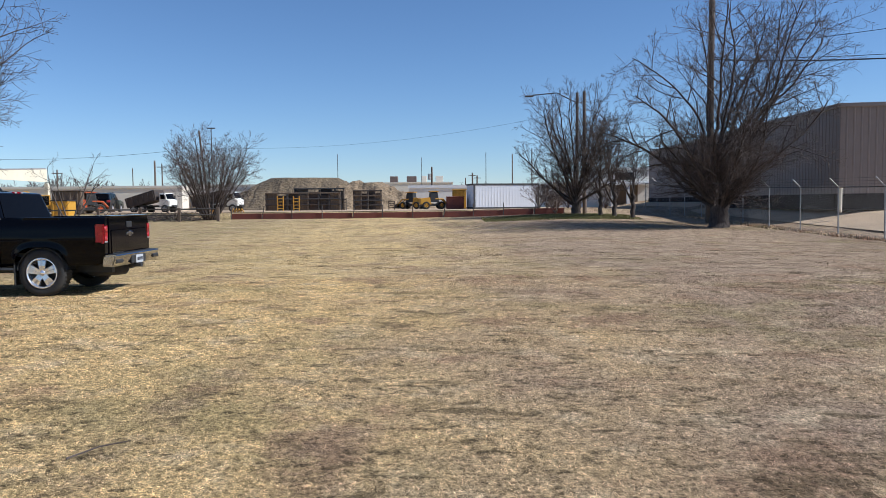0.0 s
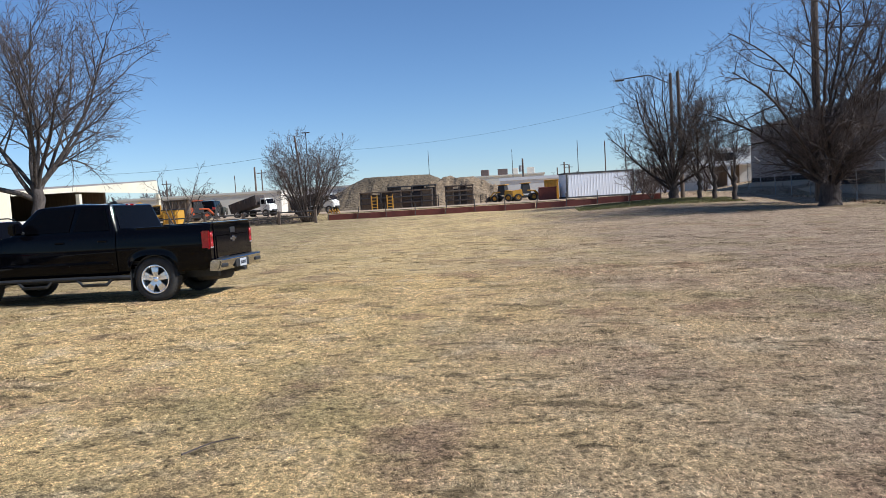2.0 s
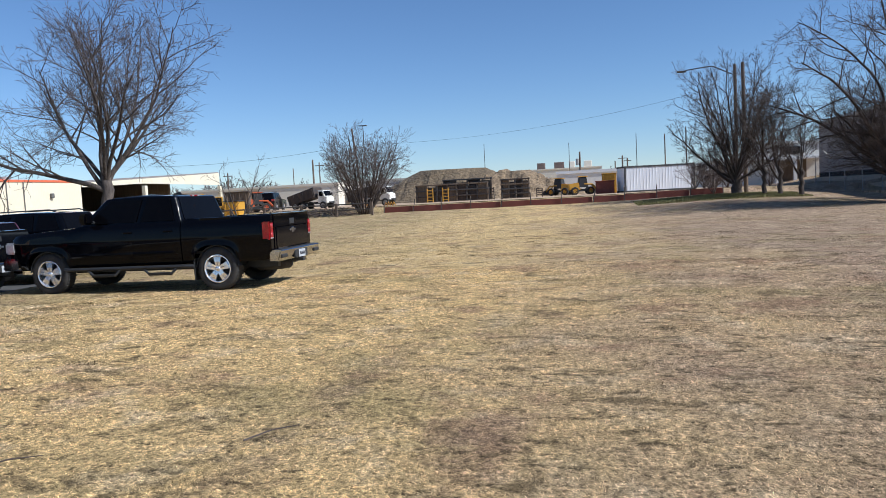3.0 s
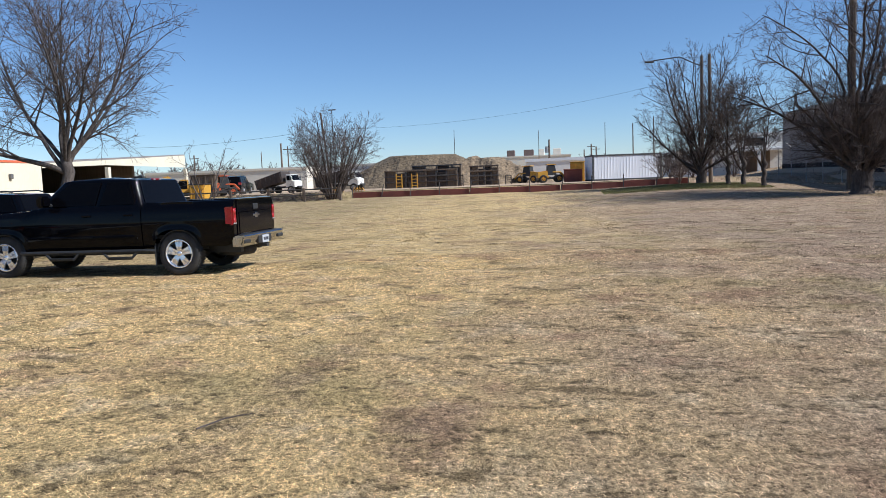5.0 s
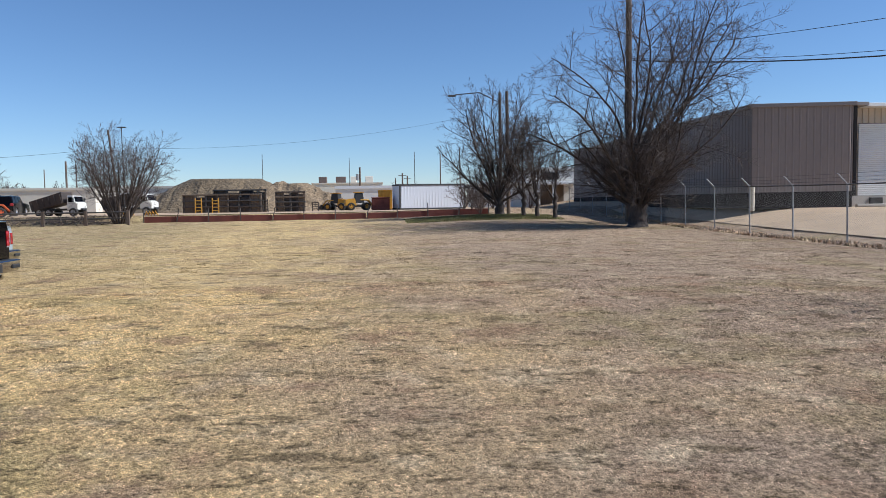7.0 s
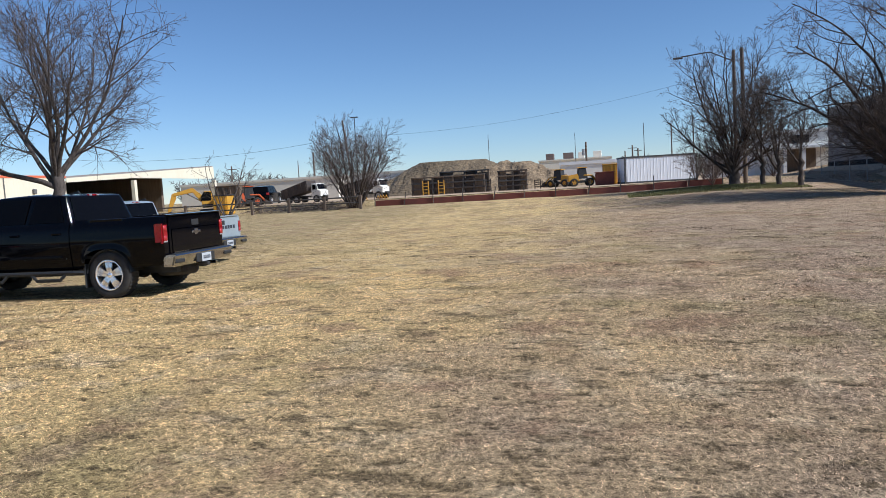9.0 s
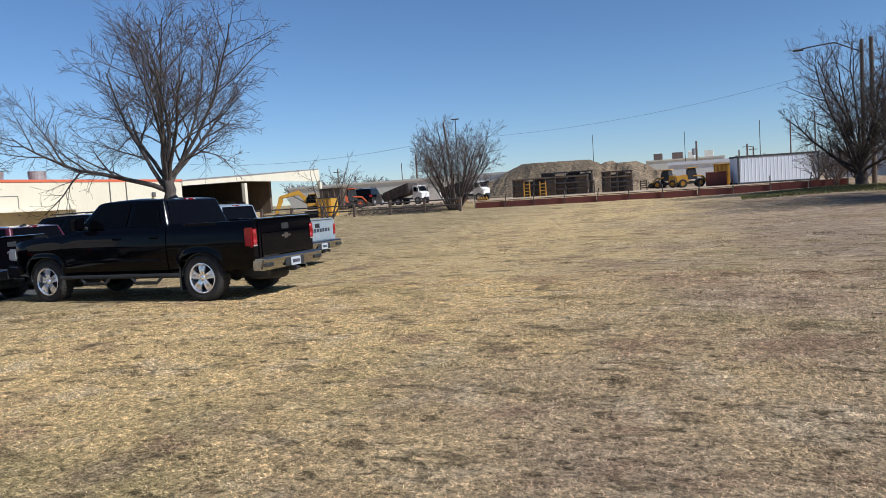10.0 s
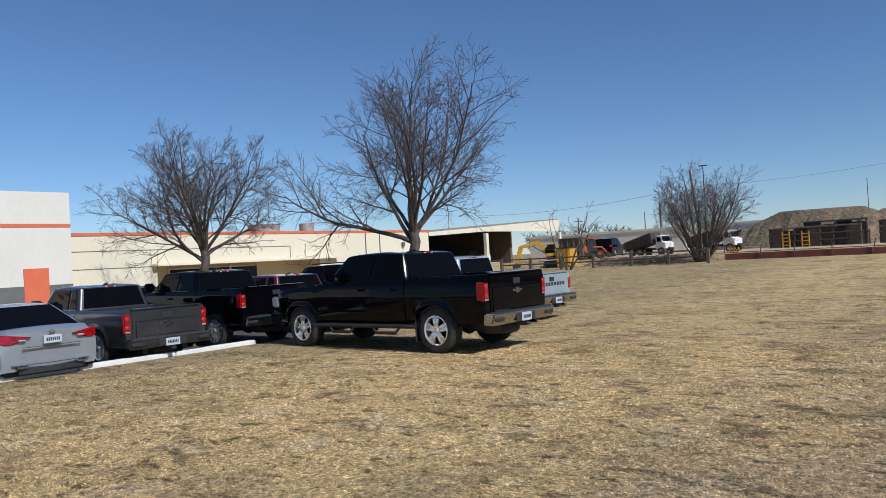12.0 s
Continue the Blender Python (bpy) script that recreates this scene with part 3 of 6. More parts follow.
# ---- vehicles ----
def wheel(parent, name, x, y, r, width, rim_r, out, style, rim_mat):
    """A tyre with its rim. out: +1 or -1, the side that faces away from the car."""
    w = new(name)
    w.parent = parent
    w.location = (x, y, r)
    h = width / 2
    prof = [(rim_r, -h * 0.85), (rim_r + 0.02, -h * 0.98), (r - 0.05, -h), (r - 0.015, -h * 0.86), (r, -h * 0.6), (r, h * 0.6), (r - 0.015, h * 0.86), (r - 0.05, h), (rim_r + 0.02, h * 0.98), (rim_r, h * 0.85)]
    t = part("tyre", lathe(prof, 36), M["tyre"], w, smooth=True)
    bm = bmesh.new()
    for k in range(40):
        a = 2 * math.pi * k / 40
        b2 = box(-0.012, 0.012, -h * 0.8, h * 0.8, r - 0.004, r + 0.008)
        merge(bm, b2, Matrix.Rotation(a, 4, "Y"))
    part("tread", bm, M["tyre"], w)
    o = out * h
    shiny = rim_mat if style != "mesh" else M["trim"]
    bm = lathe([(rim_r * 1.03, o * 0.93), (rim_r * 1.02, o * 1.03), (rim_r * 0.97, o * 1.04), (rim_r * 0.925, o * 0.95), (rim_r * 0.90, o * 0.45), (rim_r * 0.88, o * 0.1)], 36)
    part("rim", bm, shiny, w, smooth="auto")
    part("brake_disc", lathe([(rim_r * 0.9, o * 0.12), (rim_r * 0.66, o * 0.14), (rim_r * 0.64, o * 0.22), (rim_r * 0.25, o * 0.24), (0.001, o * 0.24)], 28), M["trim"], w, smooth="auto")
    bm = bmesh.new()
    n = 5 if style == "five" else (12 if style == "mesh" else 6)
    for k in range(n):
        a = 2 * math.pi * k / n
        for s in (-1, 1):
            b2 = bmesh.new()
            if style == "mesh":
                lean, wd = s * 0.34 * rim_r, 0.10 * rim_r
                lo = [(-wd / 2 + s * 0.03, rim_r * 0.16), (wd / 2 + s * 0.03, rim_r * 0.16)]
                hi = [(-wd * 0.55 + lean, rim_r * 0.94), (wd * 0.55 + lean, rim_r * 0.94)]
            else:
                lo = sorted([(s * 0.004 * rim_r, rim_r * 0.15), (s * 0.17 * rim_r, rim_r * 0.15)])
                hi = sorted([(s * 0.006 * rim_r, rim_r * 0.95), (s * 0.30 * rim_r, rim_r * 0.91)])
            rows = []
            for f, dep in ((0.0, 0.0), (0.45, 0.012), (0.85, 0.004), (1.0, -0.012)):
                p = [lo[i][0] + (hi[i][0] - lo[i][0]) * (f ** 1.25) for i in (0, 1)]
                z = [lo[i][1] + (hi[i][1] - lo[i][1]) * f for i in (0, 1)]
                up = out * dep
                rows.append([b2.verts.new(c) for c in ((p[0], up - out * 0.035, z[0]), (p[0] * 0.97 + p[1] * 0.03, up, z[0]), (p[0] * 0.03 + p[1] * 0.97, up, z[1]), (p[1], up - out * 0.035, z[1]))])
            for r0, r1 in zip(rows, rows[1:]):
                for i in range(3):
                    b2.faces.new((r0[i], r0[i + 1], r1[i + 1], r1[i]))
            bmesh.ops.recalc_face_normals(b2, faces=b2.faces)
            merge(bm, b2, Matrix.Translation((0, o * 0.86, 0)) @ Matrix.Rotation(a, 4, "Y"))
    part("spokes", bm, rim_mat, w)
    part("hub_cap", lathe([(0.001, o * 1.0), (rim_r * 0.13, o * 1.0), (rim_r * 0.2, o * 0.86), (rim_r * 0.22, o * 0.5)], 18), rim_mat, w, smooth=True)
    return w


def arch(cx, r, z0, n=12):
    """Points of a wheel arch from front to back over z0, as x, z."""
    a0 = math.asin(min(0.95, max(-0.9, (z0[1]) / r)))
    return [(cx + r * math.cos(a), z0[0] + r * math.sin(a)) for a in np.linspace(a0, math.pi - a0, n)]


def greenhouse(x0, x1, r0, r1, wb, wr, zb, zr, bevel=0.05):
    """A cabin of stacked rounded outlines: belt from x0 to x1 (wb wide at zb), roof from r0 to r1 (wr wide at zr)."""
    bm = bmesh.new()
    rings = []
    arc = [math.pi / 2 * k / 4 for k in range(5)]
    for v, pull in ((0.0, 0.0), (0.3, 0.0), (0.6, 0.0), (0.88, 0.0), (0.945, 0.012), (0.985, 0.05), (1.0, 0.12), (1.0, 0.32)):
        a, b = x0 + (r0 - x0) * v + pull, x1 + (r1 - x1) * v - pull * 1.3
        ya = wb / 2 + (wr / 2 - wb / 2) * v - pull
        yb = wb / 2 - 0.06 + (wr / 2 - wb / 2 + 0.06) * v - pull
        c = min(bevel * 1.5, 0.12)
        pts = [(a + c - c * math.sin(t), ya - c + c * math.cos(t)) for t in arc]
        pts += [(p[0], -p[1]) for p in pts[::-1]]
        front = [(b - c + c * math.cos(t), -(yb - c + c * math.sin(t))) for t in arc[::-1]]
        front += [(p[0], -p[1]) for p in front[::-1]]
        mid = [a + (b - a) * k / 5 for k in range(1, 5)]
        lower = [(m, -(ya + (yb - ya) * (m - a) / (b - a))) for m in mid]
        ring = []
        for x, y in pts + lower + front + [(m, -q) for m, q in lower[::-1]]:
            u = (x - a) / (b - a)
            z = zb + (zr - zb) * v - (0.03 * (2 * u - 1.1) ** 2 * max(0.0, v - 0.88) / 0.12 if v > 0.88 else 0.0)
            ring.append(bm.verts.new((x, y, z + (0.012 if pull > 0.2 else 0.0))))
        rings.append(ring)
    n = len(rings[0])
    for p, q in zip(rings, rings[1:]):
        for k in range(n):
            bm.faces.new((p[k], p[(k + 1) % n], q[(k + 1) % n], q[k]))
    bm.faces.new(rings[-1])
    bmesh.ops.recalc_face_normals(bm, faces=bm.faces)
    return bm


def flank(u):
    """How far the body side stands out at u, from sill to belt."""
    us = (0.0, 0.08, 0.22, 0.42, 0.60, 0.68, 0.82, 0.93, 0.98, 1.0)
    ys = (0.945, 0.968, 0.980, 0.991, 1.0, 0.993, 0.985, 0.968, 0.945, 0.925)
    return float(np.interp(u, us, ys))


def stations(x0, x1, wheels, ar, step=0.16):
    """Cuts along a body: even steps, closer round the wheel arches."""
    xs = set(np.round(np.arange(x0, x1, step), 4)) | {x0, x1}
    for c in wheels:
        xs |= {round(c + ar * k, 4) for k in (-1.3, -1.15, -1.06, -1.0, -0.97, -0.9, -0.8, -0.65, -0.45, -0.22, 0.0, 0.22, 0.45, 0.65, 0.8, 0.9, 0.97, 1.0, 1.06, 1.15, 1.3)}
    return sorted(x for x in xs if x0 <= x <= x1)


def side_column(x, sill, top, belt, hw, wheels, tyre, ar, levels=15):
    """Points up one side of the body at x, lifted over the wheel arch and flared round it."""
    low, col = sill, []
    for c in wheels:
        d = abs(x - c)
        if d < ar:
            low = max(low, tyre + (ar ** 3.0 - d ** 3.0) ** (1 / 3.0) * 0.985)
    for k in range(levels):
        z = low + (top - low) * k / (levels - 1)
        y = hw * flank((z - sill) / (belt - sill)) if z < belt else hw * flank(1.0)
        edge = hw * flank((z - sill) / (top - sill))
        y = min(y, edge) if k > levels - 4 else y
        for c in wheels:
            r = (abs(x - c) ** 3.0 + max(0.0, z - tyre) ** 3.0) ** (1 / 3.0)
            y += 0.026 * math.exp(-((r - ar) / 0.055) ** 2)
        col.append((y, z))
    return col


def skin(sections, closed=False):
    """Joins equal rows of points into a surface."""
    bm = bmesh.new()
    rows = [[bm.verts.new(p) for p in s] for s in sections]
    n = len(rows[0])
    for a, b in zip(rows, rows[1:]):
        for k in range(n if closed else n - 1):
            bm.faces.new((a[k], a[(k + 1) % n], b[(k + 1) % n], b[k]))
    for r in (rows[0], rows[-1]):
        bm.faces.new(r)
    bmesh.ops.recalc_face_normals(bm, faces=bm.faces)
    bmesh.ops.triangulate(bm, faces=[f for f in bm.faces if len(f.verts) > 4])
    return bm


def front_body(sill, belt, hood, cab_back, cowl, nose, hw, wb, tyre, ar):
    """Doors, wings and bonnet in one skin."""
    rows = []
    for x in stations(cab_back, nose, (wb,), ar):
        k = max(0.0, (x - (nose - 0.55)) / 0.55)
        half = hw * (1 - 0.02 * k - 0.10 * k ** 5)
        top = float(np.interp(x, (cab_back, cowl - 0.12, cowl + 0.08, nose - 0.6, nose - 0.22, nose - 0.06, nose), (belt, belt, hood + 0.10, hood + 0.04, hood, hood - 0.07, hood - 0.17)))
        low = sill + 0.10 * k ** 4
        side = side_column(x, low, top, belt, half, (wb,), tyre, ar)
        crown = [(side[-1][0] * f, top + 0.035 * (1 - f * f) * (1 if x > cowl else 0.2)) for f in (0.9, 0.72, 0.45, 0.0, -0.45, -0.72, -0.9)]
        rows.append([(x, y, z) for y, z in side] + [(x, y, z) for y, z in crown] + [(x, -y, z) for y, z in side[::-1]])
    return skin(rows)


def bed_wall(s, sill, belt, rail, rear, cab_back, hw, tyre, ar):
    """One bed side: outer skin, rounded rail and inner wall."""
    rows = []
    for x in stations(-rear, cab_back - 0.02, (0.0,), ar):
        k = max(0.0, (-x - rear + 0.16) / 0.16)
        side = side_column(x, sill + 0.02 + 0.05 * k, rail, belt, hw * (1 - 0.022 * k * k), (0.0,), tyre, ar)
        t = side[-1][0]
        ring = [(y, z) for y, z in side] + [(t - 0.02, rail + 0.008), (t - 0.07, rail + 0.006), (t - 0.085, rail - 0.02), (t - 0.085, sill + 0.22)]
        rows.append([(x, s * y, z) for y, z in ring])
    return skin(rows, closed=False)


def side_point(g, u, v, s):
    """A place on the cabin's side: u from back to front, v from belt to roof, s the side."""
    x0, x1, r0, r1, wb, wr, zb, zr = g
    lx, hx = x0 + (x1 - x0) * u, r0 + (r1 - r0) * u
    ly, hy = wb / 2 - 0.06 * u, wr / 2
    return Vector((lx + (hx - lx) * v, s * (ly + (hy - ly) * v), zb + (zr - zb) * v))


def end_point(g, u, v, front):
    """A place on the windscreen or the rear window: u across, v up."""
    x0, x1, r0, r1, wb, wr, zb, zr = g
    lx, hx = (x1, r1) if front else (x0, r0)
    lw, hw = (wb - 0.12 * front), wr
    y = (u - 0.5) * (lw + (hw - lw) * v)
    return Vector((lx + (hx - lx) * v, y, zb + (zr - zb) * v))


def bars(parent, name, x, y0, y1, z, h, n, mat, label="", thick=0.006):
    """A row of plain bars for lettering on a face that looks along -x."""
    bm = bmesh.new()
    step = (y1 - y0) / n
    for k in range(n):
        box(x - thick, x, y0 + step * (k + 0.12), y0 + step * (k + 0.8), z, z + h, bm=bm)
    return part(name, bm, mat, parent, label)


def pickup(label, m, paint, group="parked vehicles", wb=3.645, width=2.0, rear=1.12, front=0.95, belt=1.34, roof=1.88, rail=1.38, cab_back=0.72, cowl=2.98,
           roof_front=2.35, roof_back=0.9, tyre=0.415, rim=0.265, style="five", rim_mat=None, sill=0.52, hood=1.20, chrome=True, doors=2, steps=True, plate=True, wordmark=None, ride=0.0,
           bumper_mat=None, lamp_z=(0.92, 1.26), lamp_w=0.17):
    """A pickup: origin on the ground under the rear axle, nose towards +x."""
    rim_mat = rim_mat or M["alloy"]
    bumper_mat = bumper_mat or (M["chrome"] if chrome else paint)
    t = empty("pickup_truck", m, label, "pickup truck", group)
    hw = width / 2
    ar = tyre + 0.05
    za = (tyre, sill - tyre)
    nose = wb + front
    part("front_body", front_body(sill, belt, hood, cab_back, cowl, nose, hw, wb, tyre, ar), paint, t, smooth="auto")
    lo = sill + 0.02
    for s in (-1, 1):
        part("bed_side", bed_wall(s, sill, belt, rail, rear, cab_back, hw, tyre, ar), paint, t, smooth="auto")
        for c in (0.0, wb):
            pts = [(c + (ar - 0.03) * math.cos(a), tyre + (ar - 0.03) * math.sin(a)) for a in np.linspace(0.1, math.pi - 0.1, 14)]
            y0, y1 = s * (hw - 0.38), s * (hw - 0.03)
            part("wheel_liner", skin([[(x, y0, z), (x, y1, z), (x * 0.985 + c * 0.015, y1, z + 0.02), (x, y0, z + 0.02)] for x, z in pts], True), M["trim"], t, smooth=True)
    part("bed_floor", box(-rear + 0.05, cab_back - 0.05, -hw + 0.12, hw - 0.12, sill + 0.18, sill + 0.24), M["trim"], t)
    part("bed_front_wall", box(cab_back - 0.06, cab_back - 0.01, -hw + 0.1, hw - 0.1, sill + 0.2, rail - 0.02), paint, t)
    # tailgate
    tg = part("tailgate", box(-rear - 0.015, -rear + 0.07, -hw + 0.155, hw - 0.155, lo + 0.12, rail + 0.012, 0.022, seg=2), paint, t)
    part("tailgate_handle", box(-rear - 0.032, -rear - 0.012, -0.11, 0.11, rail - 0.2, rail - 0.09, 0.012), M["trim"], tg)
    part("tailgate_lip", prism([(-rear - 0.045, rail + 0.004), (-rear - 0.05, rail + 0.022), (-rear + 0.05, rail + 0.03), (-rear + 0.06, rail + 0.004)], -hw + 0.16, hw - 0.16, 0.008), paint, tg)
    part("tailgate_panel", box(-rear - 0.026, -rear - 0.01, -hw + 0.24, hw - 0.24, lo + 0.2, rail - 0.23, 0.014, seg=2), paint, tg)
    part("tailgate_crease", box(-rear - 0.022, -rear - 0.01, -hw + 0.22, hw - 0.22, lo + 0.3, lo + 0.325, 0.005), paint, tg)
    if wordmark == "wide":
        bars(tg, "lettering", -rear - 0.026, -0.62, 0.62, lo + 0.42, 0.085, 9, M["ink"], "dark bar lettering")
    else:
        em = bmesh.new()
        box(-rear - 0.042, -rear - 0.01, -0.14, 0.14, rail - 0.34, rail - 0.29, 0.008, em)
        box(-rear - 0.044, -rear - 0.01, -0.055, 0.055, rail - 0.37, rail - 0.26, 0.008, em)
        part("badge", em, M["chrome"], tg, "plain bright badge")
        bars(tg, "lettering", -rear - 0.028, hw - 0.72, hw - 0.26, lo + 0.18, 0.035, 9, M["chrome"], "small bright bar lettering")
    # rear lamps
    for s in (-1, 1):
        y0, y1 = sorted((s * (hw - 0.155), s * (hw + 0.004)))
        lamp = part("tail_lamp", box(-rear - 0.012, -rear + lamp_w, y0, y1, lamp_z[0], lamp_z[1], 0.025, seg=2), M["red_lens"], t)
        zm = (lamp_z[0] + lamp_z[1]) / 2
        for zc in (zm - 0.085, zm + 0.085):
            part("lamp_reflector", lathe([(0.001, -0.016), (0.03, -0.014), (0.052, -0.004), (0.056, 0.006)], 16), M["red_glint"], lamp, smooth=True).matrix_basis = pose(-rear - 0.012, (y0 + y1) / 2, zc, 0, 0, -90)
        part("reversing_lens", box(-rear - 0.018, -rear + 0.01, y0 + 0.025, y1 - 0.025, lamp_z[0] + 0.015, lamp_z[0] + 0.05, 0.01), M["lens_clear"], lamp)
    # bumper
    bz = sill + 0.0
    bp = part("rear_bumper", prism([(-rear - 0.13, bz - 0.01), (-rear - 0.17, bz + 0.08), (-rear - 0.192, bz + 0.18), (-rear - 0.175, bz + 0.2), (-rear + 0.05, bz + 0.2), (-rear + 0.05, bz + 0.0)], -hw + 0.02, hw - 0.02, 0.03, 2), bumper_mat, t, smooth="auto")
    part("bumper_step_pad", box(-rear - 0.172, -rear - 0.02, -hw + 0.1, hw - 0.1, bz + 0.197, bz + 0.21, 0.004), M["trim"], bp)
    for s in (-1, 1):
        y0, y1 = sorted((s * (hw - 0.32), s * (hw - 0.06)))
        part("corner_step", box(-rear - 0.197, -rear - 0.13, y0, y1, bz + 0.05, bz + 0.12, 0.015), M["trim"], bp)
    part("plate_recess", box(-rear - 0.198, -rear - 0.15, -0.3, 0.3, bz + 0.0, bz + 0.16, 0.015), M["trim"], bp)
    if plate:
        pl = part("number_plate", box(-rear - 0.206, -rear - 0.195, -0.155, 0.155, bz + 0.0, bz + 0.15, 0.004), M["plate"], bp)
        bars(pl, "plate_bars", -rear - 0.206, -0.12, 0.12, bz + 0.045, 0.06, 7, M["ink"], thick=0.003)
    part("hitch", box(-rear - 0.24, -rear, -0.05, 0.05, bz - 0.08, bz - 0.02, 0.008), M["trim"], t)
    part("exhaust_tip", tube([(-rear + 0.35, -hw + 0.35, sill - 0.08), (-rear + 0.0, -hw + 0.32, sill - 0.1)], 0.045, 12), M["chrome"], t)
    # chassis, axles, liners
    ch = bmesh.new()
    box(-rear + 0.1, nose - 0.2, -0.5, -0.38, sill - 0.14, sill + 0.02, bm=ch)
    box(-rear + 0.1, nose - 0.2, 0.38, 0.5, sill - 0.14, sill + 0.02, bm=ch)
    tube([(0, -hw + 0.2, tyre), (0, hw - 0.2, tyre)], 0.07, 8, ch)
    merge(ch, lathe([(0.001, -0.16), (0.13, -0.1), (0.17, 0), (0.13, 0.1), (0.001, 0.16)], 12), Matrix.Translation((0, 0, tyre)))
    tube([(wb, -hw + 0.2, tyre), (wb, hw - 0.2, tyre)], 0.06, 8, ch)
    box(0.3, 1.7, -0.3, 0.3, sill - 0.1, sill + 0.1, bm=ch)
    part("chassis", ch, M["trim"], t)
    part("spare_wheel", lathe([(0.1, sill - 0.2), (0.32, sill - 0.22), (0.37, sill - 0.16), (0.37, sill - 0.06), (0.32, sill), (0.1, sill)], 24, axis="z", centre=(-0.72, 0, 0)), M["tyre"], t, smooth=True)
    # cabin
    g = (cab_back, cowl, roof_back, roof_front, width - 0.2, width - 0.46, belt - 0.01, roof)
    part("cabin", greenhouse(*g, 0.055), paint, t, smooth="auto")
    for s in (-1, 1):
        cuts = [(0.06, 0.40), (0.44, 0.90)] if doors == 2 else [(0.1, 0.84)]
        if doors == 1.5:
            cuts = [(0.05, 0.22), (0.27, 0.88)]
        for a, b in cuts:
            slope = 0.07 if b > 0.8 else 0.0
            c = [side_point(g, a, 0.07, s), side_point(g, b + slope * 0.9, 0.07, s), side_point(g, b - 0.03, 0.86, s), side_point(g, a + 0.015, 0.86, s)]
            if s > 0:
                c = c[::-1]
            part("side_window", quad_panel([p + Vector((0, s * 0.012, 0)) for p in c], 0.006), M["glass"], t)
            # door shut lines and handles
        for a, b in cuts:
            u = a - 0.02
            p = side_point(g, u, 0, s)
            part("door_seam", box(p.x - 0.004, p.x + 0.004, min(s * (hw - 0.05), s * (hw * 0.983)), max(s * (hw - 0.05), s * (hw * 0.983)), sill + 0.2, belt - 0.16), M["trim"], t)
            hx = p.x + 0.16
            part("door_handle", box(hx - 0.09, hx + 0.09, min(s * (hw - 0.02), s * (hw + 0.02)), max(s * (hw - 0.02), s * (hw + 0.02)), belt - 0.19, belt - 0.15, 0.012), paint if not style == "six" else M["chrome"], t)
        part("body_moulding", box(cab_back + 0.15, wb - ar - 0.1, min(s * (hw - 0.04), s * (hw - 0.004)), max(s * (hw - 0.04), s * (hw - 0.004)), sill + 0.22, sill + 0.27, 0.008), paint, t)
        mp = side_point(g, 0.87, 0.08, s)
        mir = part("door_mirror", box(mp.x - 0.07, mp.x + 0.09, min(mp.y + s * 0.1, mp.y + s * 0.34), max(mp.y + s * 0.1, mp.y + s * 0.34), belt + 0.02, belt + 0.24, 0.035, seg=2), paint, t)
        part("mirror_arm", tube([(mp.x, mp.y, belt + 0.05), (mp.x, mp.y + s * 0.14, belt + 0.08)], 0.03, 6), M["trim"], mir)
        if steps:
            st = bmesh.new()
            yy = s * (hw + 0.05)
            tube([(cab_back - 0.25, yy - s * 0.05, sill - 0.04), (cab_back - 0.1, yy, sill - 0.03), (cowl + 0.15, yy, sill - 0.03), (cowl + 0.28, yy - s * 0.05, sill - 0.02)], 0.035, 8, st)
            for cx in (1.15, 2.35):
                tube([(cx - 0.36, yy, sill - 0.04), (cx - 0.25, yy + s * 0.03, sill - 0.16), (cx + 0.22, yy + s * 0.03, sill - 0.16), (cx + 0.36, yy, sill - 0.04)], 0.028, 8, st)
                box(cx - 0.24, cx + 0.22, min(yy - s * 0.02, yy + s * 0.06), max(yy - s * 0.02, yy + s * 0.06), sill - 0.15, sill - 0.13, bm=st)
            part("side_step", st, M["trim"], t, "black drop-down side step")
            part("mud_flap", box(ar + 0.0, ar + 0.02, min(s * (hw - 0.28), s * (hw - 0.02)), max(s * (hw - 0.28), s * (hw - 0.02)), 0.2, sill + 0.1, 0.004), M["trim"], t)
    c = [end_point(g, 0.07, 0.08, 0), end_point(g, 0.07, 0.88, 0), end_point(g, 0.93, 0.88, 0), end_point(g, 0.93, 0.08, 0)]
    part("rear_window", quad_panel([p + Vector((-0.012, 0, 0)) for p in c], -0.006), M["glass"], t)
    c = [end_point(g, 0.05, 0.06, 1), end_point(g, 0.95, 0.06, 1), end_point(g, 0.94, 0.9, 1), end_point(g, 0.06, 0.9, 1)]
    part("windscreen", quad_panel([p + Vector((0.012, 0, 0.004)) for p in c], 0.006), M["glass"], t)
    bl = bmesh.new()
    for k in (-0.1, 0.0, 0.1):
        box(roof_back + 0.01 - 0.012, roof_back + 0.05, k - 0.04, k + 0.04, roof - 0.06, roof - 0.025, 0.006, bl)
    part("high_brake_light", bl, M["red_lens"], t)
    for k in (-0.1, 0.1):
        part("cargo_lens", box(roof_back - 0.016, roof_back + 0.03, k - 0.03, k + 0.03, roof - 0.056, roof - 0.03, 0.005), M["lens_clear"], t)
    fin = prism([(roof_front - 0.9, roof - 0.01), (roof_front - 1.12, roof + 0.05), (roof_front - 1.16, roof - 0.01)], -0.015, 0.015)
    part("aerial_fin", fin, M["trim"], t)
    # nose
    part("front_bumper", prism([(nose - 0.3, sill - 0.02), (nose + 0.1, sill - 0.02), (nose + 0.12, sill + 0.16), (nose + 0.05, sill + 0.24), (nose - 0.3, sill + 0.22)], -hw + 0.02, hw - 0.02, 0.04, 2), bumper_mat, t)
